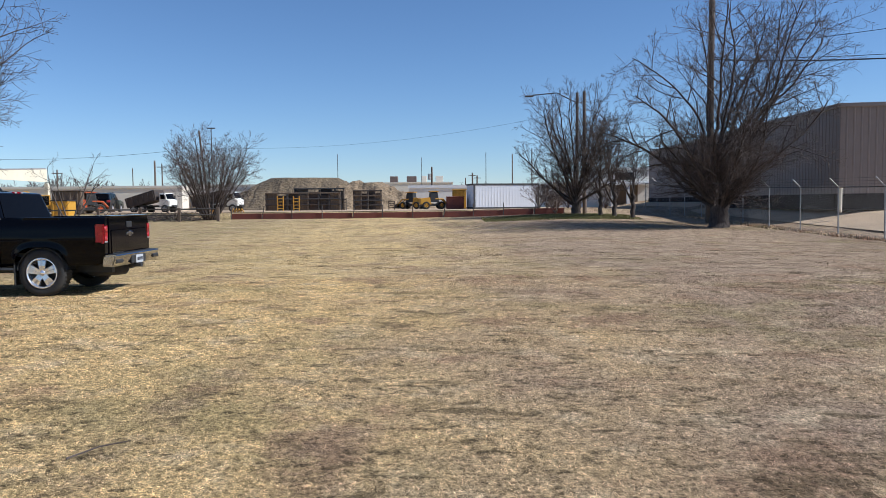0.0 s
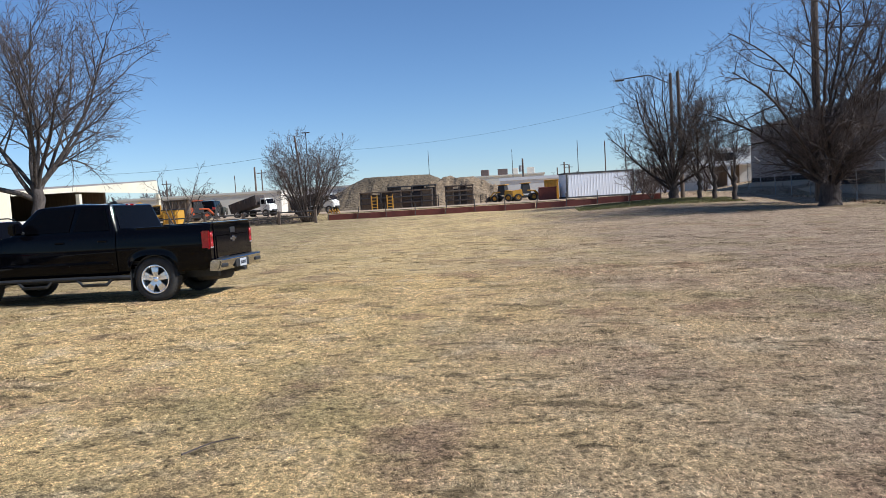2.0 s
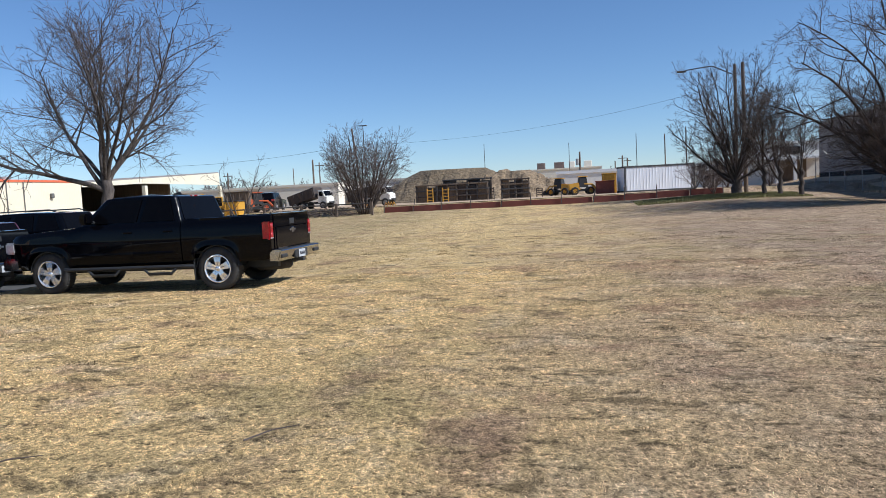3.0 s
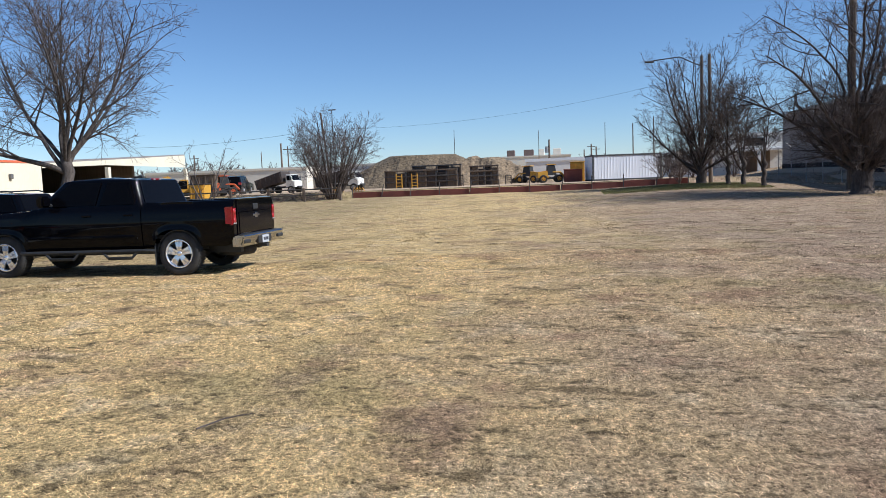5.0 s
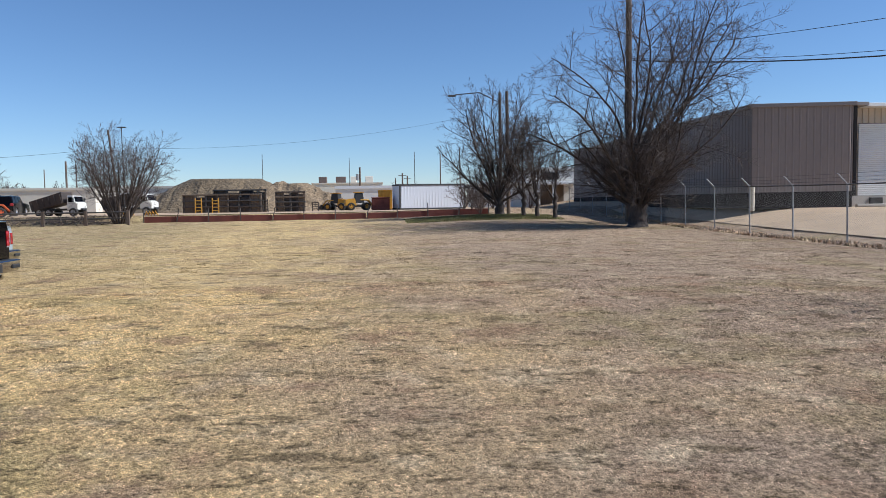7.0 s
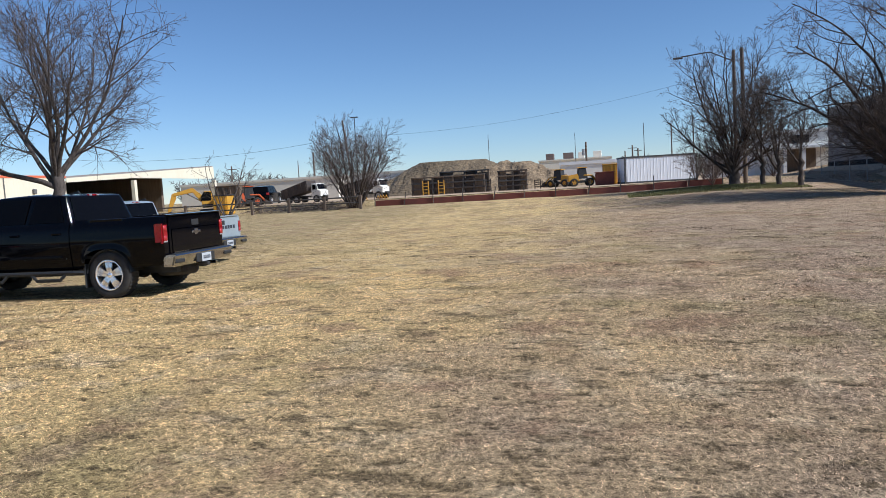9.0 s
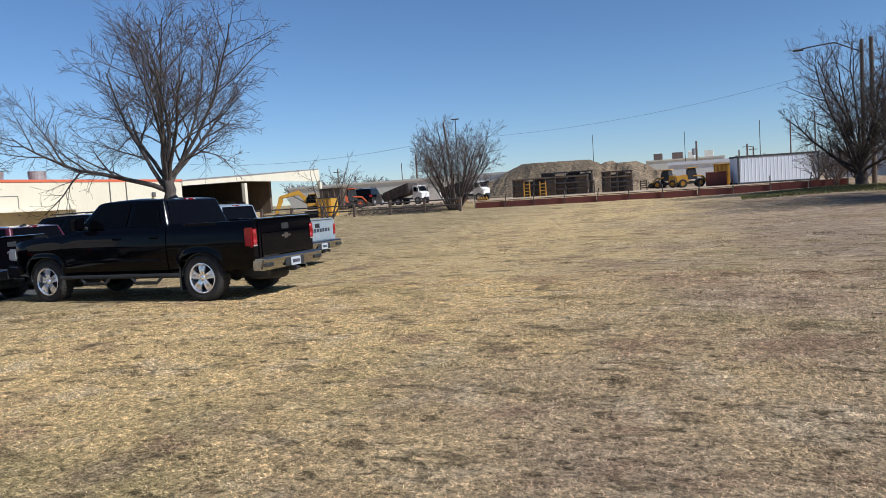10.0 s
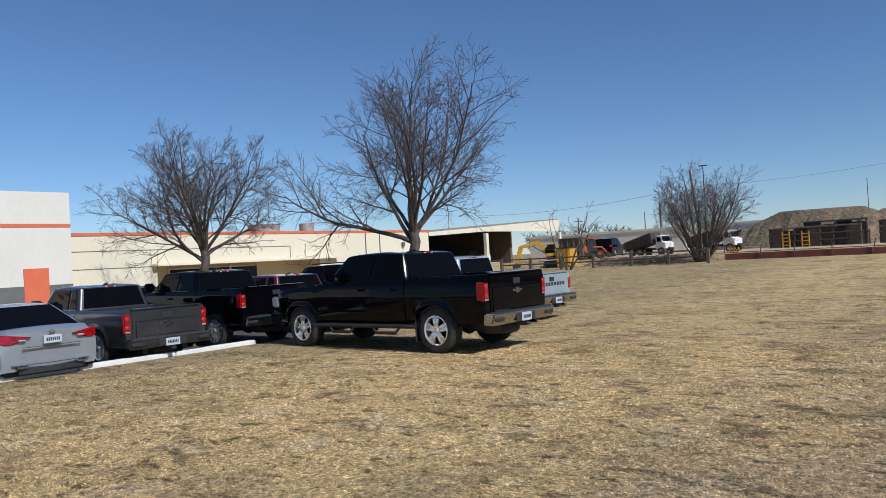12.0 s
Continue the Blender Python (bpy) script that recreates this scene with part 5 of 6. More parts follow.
# ---- more parked vehicles ----
def sedan(label, m, paint, group="parked vehicles", length=4.8, width=1.83, height=1.46, roofdark=False):
    """A saloon car: origin on the ground under the rear axle, nose towards +x."""
    t = empty("sedan", m, label, "car", group)
    wb, rear, hw, r, ar = 2.8, 1.05, width / 2, 0.33, 0.38
    nose = wb + length - wb - rear
    low = 0.24
    prof = [(-rear + 0.06, low + 0.04), (-ar - 0.02, low)] + arch(0, ar, (r, low - r))[::-1] + [(ar + 0.02, low), (wb - ar - 0.02, low)] + arch(wb, ar, (r, low - r))[::-1] + [(wb + ar + 0.02, low)]
    prof += [(nose - 0.05, low + 0.05), (nose, 0.55), (nose - 0.12, 0.72), (nose - 0.9, 0.92), (wb - 0.55, 0.96), (0.4, 0.98), (-0.35, 1.0), (-rear + 0.12, 1.0), (-rear + 0.02, 0.95), (-rear - 0.02, 0.72), (-rear - 0.05, 0.5)]
    rows = []
    for x in stations(-rear, nose, (0.0, wb), ar, 0.12):
        k, f = max(0.0, (-x - rear + 0.7) / 0.7), max(0.0, (x - nose + 0.8) / 0.8)
        half = hw * (1 - 0.10 * k ** 2.2) * (1 - 0.15 * f ** 2.2)
        top = float(np.interp(x, (-rear, -rear + 0.05, -rear + 0.2, -0.4, 0.4, wb - 0.55, nose - 0.9, nose - 0.2, nose), (0.93, 1.0, 1.02, 1.0, 0.98, 0.96, 0.93, 0.76, 0.6)))
        side = side_column(x, low + 0.06 * k ** 3, top, 0.96, half, (0.0, wb), r, ar)
        side = [(y * (1 - 0.10 * max(0.0, (z - 0.72) / 0.28) ** 2 * (0.5 + k)), z) for y, z in side]
        crown = [(side[-1][0] * q, top + 0.03 * (1 - q * q)) for q in (0.92, 0.75, 0.45, 0.0, -0.45, -0.75, -0.92)]
        rows.append([(x, y, z) for y, z in side + crown] + [(x, -y, z) for y, z in side[::-1]])
    bm = skin(rows)

    def tail_x(y, z):
        return 0.15 * (y / hw) ** 2 - 0.05 * (1 - ((z - 0.6) / 0.42) ** 2)

    end = [v for v in bm.verts if v.co.x < -rear + 0.6]
    for v in end:
        v.co.x += tail_x(v.co.y, v.co.z) * (1 - (v.co.x + rear) / 0.6) ** 2
    part("body", bm, paint, t, smooth="auto")
    g = (-0.62, wb - 0.35, 0.35, wb - 1.25, width - 0.22, width - 0.62, 0.97, height)
    part("cabin", greenhouse(*g, 0.09), paint, t, smooth="auto")
    c = [end_point(g, 0.05, 0.08, 0), end_point(g, 0.07, 0.9, 0), end_point(g, 0.93, 0.9, 0), end_point(g, 0.95, 0.08, 0)]
    part("rear_window", quad_panel([p + Vector((-0.008, 0, 0.012)) for p in c], -0.006), M["glass"], t)
    c = [end_point(g, 0.05, 0.06, 1), end_point(g, 0.95, 0.06, 1), end_point(g, 0.94, 0.9, 1), end_point(g, 0.06, 0.9, 1)]
    part("windscreen", quad_panel([p + Vector((0.008, 0, 0.012)) for p in c], 0.006), M["glass"], t)
    for s in (-1, 1):
        for a, b in ((0.12, 0.46), (0.49, 0.84)):
            c = [side_point(g, a, 0.08, s), side_point(g, b + (0.06 if b > 0.8 else 0), 0.08, s), side_point(g, b - 0.04, 0.84, s), side_point(g, a + 0.05, 0.84, s)]
            if s > 0:
                c = c[::-1]
            part("side_window", quad_panel([p + Vector((0, s * 0.012, 0.004)) for p in c], 0.006), M["glass"], t)
        shape = [(0.36, 0.868, 0.875), (0.46, 0.83, 0.895), (0.58, 0.785, 0.915), (0.68, 0.765, 0.93), (0.76, 0.765, 0.94), (0.815, 0.79, 0.945)]
        strip = [[(-rear + tail_x(q, z) + dx, s * q, z) for z, dx in ((lo_, -0.004), (lo_ + 0.015, -0.022), (hi_ - 0.015, -0.022), (hi_, -0.004), (hi_, 0.03), (lo_, 0.03))] for q, lo_, hi_ in shape]
        strip.append([(x + 0.22, y + s * 0.055, z + (0.005 if z > 0.85 else 0.03)) for x, y, z in strip[-1]])
        lamp = part("tail_lamp", skin(strip, True), M["red_lens"], t, smooth="auto")
        part("reversing_lens", box(-rear - 0.045, -rear + 0.02, min(s * 0.44, s * 0.56), max(s * 0.44, s * 0.56), 0.815, 0.845, 0.008), M["lens_clear"], lamp)
        part("exhaust_tip", box(-rear - 0.05, -rear + 0.1, min(s * (hw - 0.5), s * (hw - 0.32)), max(s * (hw - 0.5), s * (hw - 0.32)), 0.34, 0.4, 0.02), M["chrome"], t)
        part("headlight", box(nose - 0.4, nose - 0.02, min(s * (hw - 0.45), s * (hw - 0.05)), max(s * (hw - 0.45), s * (hw - 0.05)), 0.62, 0.74, 0.03), M["lens_clear"], t)
        mp = side_point(g, 0.86, 0.1, s)
        part("door_mirror", box(mp.x - 0.06, mp.x + 0.08, min(mp.y + s * 0.03, mp.y + s * 0.22), max(mp.y + s * 0.03, mp.y + s * 0.22), 1.0, 1.14, 0.035, seg=2), paint, t)
    part("bumper_trim", skin([[(-rear + tail_x(q, 0.4) + dx, q, z) for dx, z in ((-0.012, 0.395), (-0.012, 0.412), (0.03, 0.412), (0.03, 0.395))] for q in np.linspace(-hw * 0.72, hw * 0.72, 13)], True), M["chrome"], t)
    part("bumper_valance", skin([[(-rear + tail_x(q, 0.3) + dx, q, z) for dx, z in ((-0.006, 0.25), (-0.008, 0.33), (0.05, 0.33), (0.05, 0.25))] for q in np.linspace(-hw * 0.6, hw * 0.6, 11)], True), M["trim"], t)
    part("boot_seam", box(-rear - 0.05, -rear - 0.01, -0.5, 0.5, 0.70, 0.706), M["trim"], t)
    pl = part("number_plate", box(-rear - 0.062, -rear - 0.02, -0.155, 0.155, 0.74, 0.88, 0.004), M["plate"], t)
    bars(pl, "plate_bars", -rear - 0.062, -0.12, 0.12, 0.78, 0.06, 7, M["ink"], thick=0.003)
    part("badge", lathe([(0.001, -0.012), (0.05, -0.01), (0.055, 0.0)], 16), M["chrome"], t).matrix_basis = pose(-rear - 0.03, 0, 0.92, 0, 0, -90)
    part("floor_pan", box(-rear + 0.2, nose - 0.2, -hw + 0.2, hw - 0.2, low - 0.04, low + 0.1), M["trim"], t)
    for wx, nm in ((0, "rear_wheel"), (wb, "front_wheel")):
        for s in (-1, 1):
            wheel(t, nm, wx, s * (hw - 0.12), r, 0.21, 0.225, s, "five", M["alloy"])
    return t


def wagon(label, m, paint, length=4.9, width=1.95, height=1.78, group="parked vehicles"):
    """A tall estate: origin under the rear axle, nose towards +x."""
    t = empty("suv", m, label, "car", group)
    wb, rear, hw, r, ar = 2.9, 0.95, width / 2, 0.37, 0.43
    nose, low = length - rear, 0.32
    prof = [(-rear + 0.04, low + 0.06), (-ar - 0.02, low)] + arch(0, ar, (r, low - r))[::-1] + [(ar + 0.02, low), (wb - ar - 0.02, low)] + arch(wb, ar, (r, low - r))[::-1] + [(wb + ar + 0.02, low)]
    prof += [(nose - 0.05, low + 0.06), (nose, 0.75), (nose - 0.1, 0.98), (nose - 0.85, 1.1), (wb - 0.3, 1.14), (-rear + 0.03, 1.16), (-rear - 0.02, 0.9), (-rear - 0.02, 0.6)]
    part("body", prism(prof, -hw + 0.02, hw - 0.02, 0.07, 3), paint, t)
    g = (-rear + 0.06, wb - 0.2, -rear + 0.36, wb - 1.05, width - 0.2, width - 0.5, 1.12, height)
    part("cabin", greenhouse(*g, 0.07), paint, t)
    c = [end_point(g, 0.07, 0.1, 0), end_point(g, 0.07, 0.85, 0), end_point(g, 0.93, 0.85, 0), end_point(g, 0.93, 0.1, 0)]
    part("rear_window", quad_panel([p + Vector((-0.01, 0, 0.008)) for p in c], -0.006), M["glass"], t)
    c = [end_point(g, 0.05, 0.06, 1), end_point(g, 0.95, 0.06, 1), end_point(g, 0.94, 0.9, 1), end_point(g, 0.06, 0.9, 1)]
    part("windscreen", quad_panel([p + Vector((0.01, 0, 0.008)) for p in c], 0.006), M["glass"], t)
    for s in (-1, 1):
        for a, b in ((0.05, 0.28), (0.31, 0.57), (0.60, 0.88)):
            c = [side_point(g, a, 0.08, s), side_point(g, b, 0.08, s), side_point(g, b - 0.02, 0.85, s), side_point(g, a + 0.02, 0.85, s)]
            if s > 0:
                c = c[::-1]
            part("side_window", quad_panel([p + Vector((0, s * 0.012, 0.003)) for p in c], 0.006), M["glass"], t)
        part("tail_lamp", box(-rear - 0.02, -rear + 0.16, min(s * (hw - 0.3), s * (hw - 0.015)), max(s * (hw - 0.3), s * (hw - 0.015)), 0.9, 1.14, 0.03), M["red_lens"], t)
        part("roof_bar", tube([(-rear + 0.5, s * (hw - 0.32), height + 0.01), (-rear + 0.7, s * (hw - 0.32), height + 0.06), (wb - 1.3, s * (hw - 0.32), height + 0.05)], 0.02, 6), M["trim"], t)
    part("floor_pan", box(-rear + 0.2, nose - 0.2, -hw + 0.2, hw - 0.2, low - 0.06, low + 0.1), M["trim"], t)
    for wx, nm in ((0, "rear_wheel"), (wb, "front_wheel")):
        for s in (-1, 1):
            wheel(t, nm, wx, s * (hw - 0.13), r, 0.23, 0.235, s, "five", M["alloy"])
    return t


LOT = -0.10
sedan("silver saloon car with red tail lamps by the kerb", pose(-13.3, 8.5, LOT - 0.04, 0, 0, 180), M["silver_paint"], height=1.42)
pickup("dark red lowered pickup truck in the lot", pose(-14.5, 16.75, LOT + 0.1, 0, 0, 180), M["red_paint"], style="six", steps=False, wb=3.4, tyre=0.36, rim=0.25, sill=0.36, belt=1.06, rail=1.1, roof=1.5, hood=1.0,
       lamp_z=(0.66, 1.02), lamp_w=0.09, doors=1.5)
wagon("black sport utility car parked beyond the pickups", pose(-16.0, 19.9, ground_z(-16, 19.9), 0, 0, 180), M["black_paint"], height=1.7)
sedan("black saloon car in the far parking row", pose(-20.6, 14.9, LOT, 0, 0, 180), M["black_paint"])
sedan("dark saloon car in the far parking row", pose(-22.6, 9.9, LOT, 0, 0, 180), M["grey_paint"])

kerb = empty("kerb", pose(0, 0, 0), "whitewashed concrete kerb between lawn and lot", "kerb", kind="structure")
for k in range(12):
    y = 13.05 - 2.0 * k
    part("kerb_stone", box(-12.68, -12.50, y - 1.985, y, -0.25, 0.09, 0.02), M["kerb_white"], kerb)
for k in range(9):
    y = 12.3 - 2.9 * k
    ln = tagged(part("parking_line", box(-18.6, -13.6, y - 0.05, y + 0.05, -0.096, -0.093), M["kerb_white"]), "white painted parking bay line on asphalt", "road marking", "parking bay lines", "structure")


# ---- contractor's yard ----
def trench_box(label, x0, x1, y, z, h, cols, rows):
    """A stack of dark steel shoring panels: uprights, rails and recessed plates."""
    t = empty("trench_box_stack", pose(0, 0, 0), label, "steel panels")
    for k in range(cols):
        a, b = x0 + (x1 - x0) * k / cols, x0 + (x1 - x0) * (k + 1) / cols
        part("panel", box(a + 0.08, b - 0.08, y + 0.02 + 0.05 * (k % 3), y + 0.9, z, z + h * (0.97, 0.86, 1.02, 0.9)[k % 4], 0.02), M["black_steel"] if k % 3 else M["shed_brown"], t)
    for k in range(cols + 1):
        x = x0 + (x1 - x0) * k / cols
        part("upright", box(x - 0.07, x + 0.07, y - 0.06, y + 0.14, z, z + h * (1.0, 1.04, 0.95)[k % 3], 0.01), (M["black_steel"], M["shed_brown"], M["galv_dark"])[k % 3], t)
    for k in range(rows + 1):
        zz = z + h * k / rows
        part("rail", box(x0 - 0.1, x1 + 0.1, y - 0.1, y + 0.14, zz - 0.07, zz + 0.05, 0.01), (M["shed_brown"], M["black_steel"], M["galv_dark"])[k % 3], t)
    return t


ZY = ground_z(-10, 66) + 0.05
trench_box("long stack of dark steel trench shoring panels", -15.7, -9.2, 66, ZY, 1.55, 7, 3)
trench_box("dark steel shoring panels laid on the stack", -13.4, -9.0, 67.4, ZY, 1.95, 4, 2)
trench_box("upright stack of dark steel trench shoring boxes", -7.9, -5.5, 66, ZY, 1.7, 4, 4)


def ladder_frame(label, x, y, mat, h=1.25, w=0.5):
    z = ground_z(x, y) + 0.05
    t = empty("shoring_frame", pose(x, y, z), label, "steel frame", "shoring frames")
    for s in (-1, 1):
        part("upright", box(s * w / 2 - 0.04, s * w / 2 + 0.04, -0.04, 0.04, 0, h, 0.01), mat, t)
    for k in range(4):
        part("rung", box(-w / 2, w / 2, -0.04, 0.04, 0.17 + k * h / 4.4, 0.23 + k * h / 4.4, 0.01), mat, t)
    return t


ladder_frame("yellow steel shoring frame leaning by the stack", -14.15, 64.6, M["digger_yellow"])
ladder_frame("yellow steel shoring frame leaning by the stack", -12.75, 64.6, M["digger_yellow"])
ladder_frame("dark steel rack frame beside the heap", -8.75, 65.5, M["black_steel"], 1.1, 0.4)
ladder_frame("small dark steel rack on the earth", -4.6, 66.5, M["black_steel"], 0.8, 0.5)
for x in (-17.6, -15.9):
    bm = bmesh.new()
    for k in range(4):
        tube([(x + 0.22 * k - 0.4, 57.2, ground_z(x, 57.2)), (x + 0.22 * k - 0.25, 57.1, ground_z(x, 57.2) + 0.34), (x + 0.22 * k - 0.1, 57.2, ground_z(x, 57.2))], 0.045, 6, bm)
    tagged(part("pipe_bracket", bm, M["digger_yellow"]), "bright yellow steel brackets on the yard's edge", "steel bracket")


def loader(label, x, y, mat, rz=0.0):
    """A small wheeled loader with a dark cab."""
    t = empty("wheel_loader", pose(x, y, ground_z(x, y) + 0.05, 0, 0, rz) @ Matrix.Scale(0.72, 4), label, "construction machine")
    part("engine_cover", prism([(-1.7, 0.6), (-1.7, 1.35), (-0.5, 1.5), (-0.3, 0.6)], -0.7, 0.7, 0.06), mat, t)
    part("cab", greenhouse(-0.5, 0.7, -0.4, 0.5, 1.3, 1.15, 0.9, 2.2, 0.05), M["trim"], t)
    part("cab_roof", box(-0.55, 0.65, -0.66, 0.66, 2.18, 2.28, 0.03), mat, t)
    for s in (-1, 1):
        part("lift_arm", tube([(0.2, s * 0.55, 1.3), (1.2, s * 0.55, 1.25), (1.9, s * 0.55, 0.45)], 0.09, 6), mat, t)
    part("bucket", prism([(1.8, 0.1), (2.4, 0.12), (2.0, 0.6), (1.75, 0.75)], -1.0, 1.0, 0.02), M["black_steel"], t)
    part("chassis", box(-1.5, 1.3, -0.5, 0.5, 0.4, 0.7, 0.03), M["trim"], t)
    for wx in (-1.0, 0.95):
        for s in (-1, 1):
            wheel(t, "wheel", wx, s * 0.75, 0.48, 0.35, 0.25, s, "five", mat)
    return t


loader("yellow wheel loader with a dark cab in the yard", -0.9, 68.0, M["digger_yellow"], 10)
loader("yellow wheel loader parked facing the heap", -3.0, 71.5, M["digger_yellow"], 160)


def crate(name, label, x0, x1, y0, y1, h, mat, category, lid=None):
    z = ground_z((x0 + x1) / 2, (y0 + y1) / 2) + 0.05
    t = empty(name, pose(0, 0, 0), label, category)
    part("body", box(x0, x1, y0, y1, z, z + h, 0.04, seg=2), mat, t)
    for k in range(4):
        x = x0 + (x1 - x0) * (k + 0.5) / 4
        part("rib", box(x - 0.04, x + 0.04, y0 - 0.05, y0, z + 0.06, z + h - 0.06), mat, t)
    part("lid", box(x0 - 0.04, x1 + 0.04, y0 - 0.07, y1 + 0.04, z + h, z + h + 0.08, 0.02), lid or mat, t)
    return t


crate("skip", "rust-red steel waste skip in the yard", 0.3, 1.9, 66.8, 68.6, 1.05, M["rust_red"], "skip")
crate("storage_tank", "yellow steel tank box behind the skip", 0.9, 2.2, 70.0, 71.6, 1.75, M["digger_yellow"], "tank")

# white shipping container by the boundary
cont = empty("shipping_container", pose(2.75, 65.6, ground_z(5.5, 66) + 0.05, 0, 0, 14), "white ribbed shipping container with a dark roof edge", "container")
CH = 2.0
ribbed(6.1, CH, 0.28, 0.012, M["container_white"], cont, pose(0, 0, 0.12), "side_wall")
part("box_core", box(0.02, 6.08, 0.01, 2.4, 0.05, CH + 0.1), M["container_white"], cont)
for z0, z1 in ((0.0, 0.14), (CH + 0.1, CH + 0.24)):
    part("frame_rail", box(-0.02, 6.12, -0.05, 2.44, z0, z1, 0.01), M["container_dark"], cont)
for x in (0.0, 6.0):
    part("corner_post", box(x - 0.02, x + 0.12, -0.05, 0.08, 0.1, CH + 0.12), M["container_dark"], cont)


def excavator(label, x, y, rz, size=1.0):
    t = empty("excavator", pose(x, y, ground_z(x, y), 0, 0, rz) @ Matrix.Scale(size, 4), label, "excavator")
    for s in (-1, 1):
        tr = part("track", prism([(-1.6, 0.25), (-1.4, 0.0), (1.4, 0.0), (1.6, 0.25), (1.55, 0.65), (1.3, 0.8), (-1.3, 0.8), (-1.55, 0.65)], s * 1.15 - 0.27, s * 1.15 + 0.27, 0.05), M["trim"], t)
    part("slew_body", box(-1.9, 1.2, -1.2, 1.2, 0.95, 1.35, 0.05), M["trim"], t)
    part("engine_housing", prism([(-2.0, 1.3), (-2.0, 2.0), (-1.7, 2.2), (0.1, 2.2), (0.2, 1.3)], -1.2, 1.2, 0.1), M["digger_yellow"], t)
    cab = part("cab", prism([(0.0, 1.3), (1.25, 1.3), (1.2, 2.3), (0.9, 2.85), (0.05, 2.85)], 0.25, 1.2, 0.06), M["digger_yellow"], t)
    part("cab_glass", prism([(0.15, 1.75), (1.32, 1.75), (1.26, 2.3), (0.98, 2.75), (0.15, 2.75)], 0.28, 1.225), M["glass"], cab)
    part("boom", prism([(0.9, 1.4), (1.3, 1.5), (2.3, 2.8), (4.4, 2.45), (4.45, 2.8), (2.3, 3.35), (0.8, 2.0)], -0.35, 0.05, 0.04), M["digger_yellow"], t)
    part("stick", prism([(4.2, 2.9), (4.65, 2.7), (5.3, 0.5), (5.05, 0.4), (4.2, 2.2)], -0.3, 0.0, 0.03), M["digger_yellow"], t)
    part("bucket", prism([(4.9, 0.7), (5.5, 0.55), (5.4, 0.05), (4.7, 0.1), (4.5, 0.5)], -0.65, 0.35, 0.04), M["black_steel"], t)
    part("hydraulic_ram", tube([(1.4, -0.15, 1.7), (3.0, -0.15, 2.7)], 0.07, 8), M["chrome"], t)
    return t


excavator("yellow tracked excavator with folded boom behind the rail fence", -28.6, 54.2, 205, 0.66)
crate("generator", "yellow louvred generator box beside the excavator", -27.9, -26.7, 52.8, 54.0, 1.4, M["digger_yellow"], "generator", M["trim"])
loader("orange tracked loader behind the small tree", -27.2, 57.2, M["machine_orange"], 30)
crate("skip", "brown steel skip behind the excavator", -29.6, -27.4, 56.2, 58.0, 1.7, M["shed_brown"], "skip")


def dump_truck(label, x, y, rz, tip=0.0):
    t = empty("dump_truck", pose(x, y, ground_z(x, y), 0, 0, rz) @ Matrix.Scale(0.66, 4), label, "dump truck")
    part("chassis", box(-1.5, 4.4, -0.45, 0.45, 0.7, 0.95, 0.02), M["trim"], t)
    bed = part("dump_bed", prism([(-1.7, 0.0), (2.4, 0.0), (2.5, 1.35), (-1.75, 1.25)], -1.15, 1.15, 0.03), M["black_steel"], t)
    bed.matrix_basis = pose(0, 0, 1.0, 0, tip, 0)
    for k in range(6):
        x0 = -1.5 + k * 0.75
        part("bed_rib", box(x0 - 0.05, x0 + 0.05, -1.22, 1.22, 0.05, 1.2), M["black_steel"], bed)
    part("cab", prism([(2.7, 0.8), (4.1, 0.8), (4.1, 1.5), (3.75, 1.7), (3.5, 2.45), (2.75, 2.5)], -1.0, 1.0, 0.07), M["far_white"], t)
    part("windscreen", prism([(3.45, 1.75), (3.78, 1.75), (3.56, 2.38), (3.4, 2.38)], -0.85, 0.85), M["glass"], t)
    for s in (-1, 1):
        part("side_window", box(2.9, 3.4, min(s * 0.98, s * 1.012), max(s * 0.98, s * 1.012), 1.7, 2.3), M["glass"], t)
        part("mirror", box(3.6, 3.7, min(s * 1.1, s * 1.3), max(s * 1.1, s * 1.3), 1.7, 2.2, 0.02), M["trim"], t)
    for wx in (-0.8, 0.4, 3.5):
        for s in (-1, 1):
            wheel(t, "wheel", wx, s * 0.95, 0.5, 0.32, 0.28, s, "five", M["galv"])
    return t


dump_truck("dark dump truck with a white cab, bed half raised", -25.3, 62.8, -10, -14)
dump_truck("dark dump truck with a white cab behind the brushy tree", -19.2, 61.0, -8, -10)
wagon("dark covered vehicle parked in the yard", pose(-30.6, 66.5, ground_z(-29, 66.5), 0, 0, 100), M["black_paint"])

lampp = empty("street_lamp", pose(-17.8, 57.5, ground_z(-17.8, 57.5)), "dark twin-headed area lamp on a thin pole", "street lamp")
part("pole", tube([(0, 0, -0.1), (0, 0, 6.5)], [0.04, 0.03], 8), M["galv_dark"], lampp)
for s_ in (-1, 1):
    part("lamp_head", box(min(0, s_ * 0.32), max(0, s_ * 0.32), -0.08, 0.08, 6.48, 6.56, 0.02), M["galv_dark"], lampp)

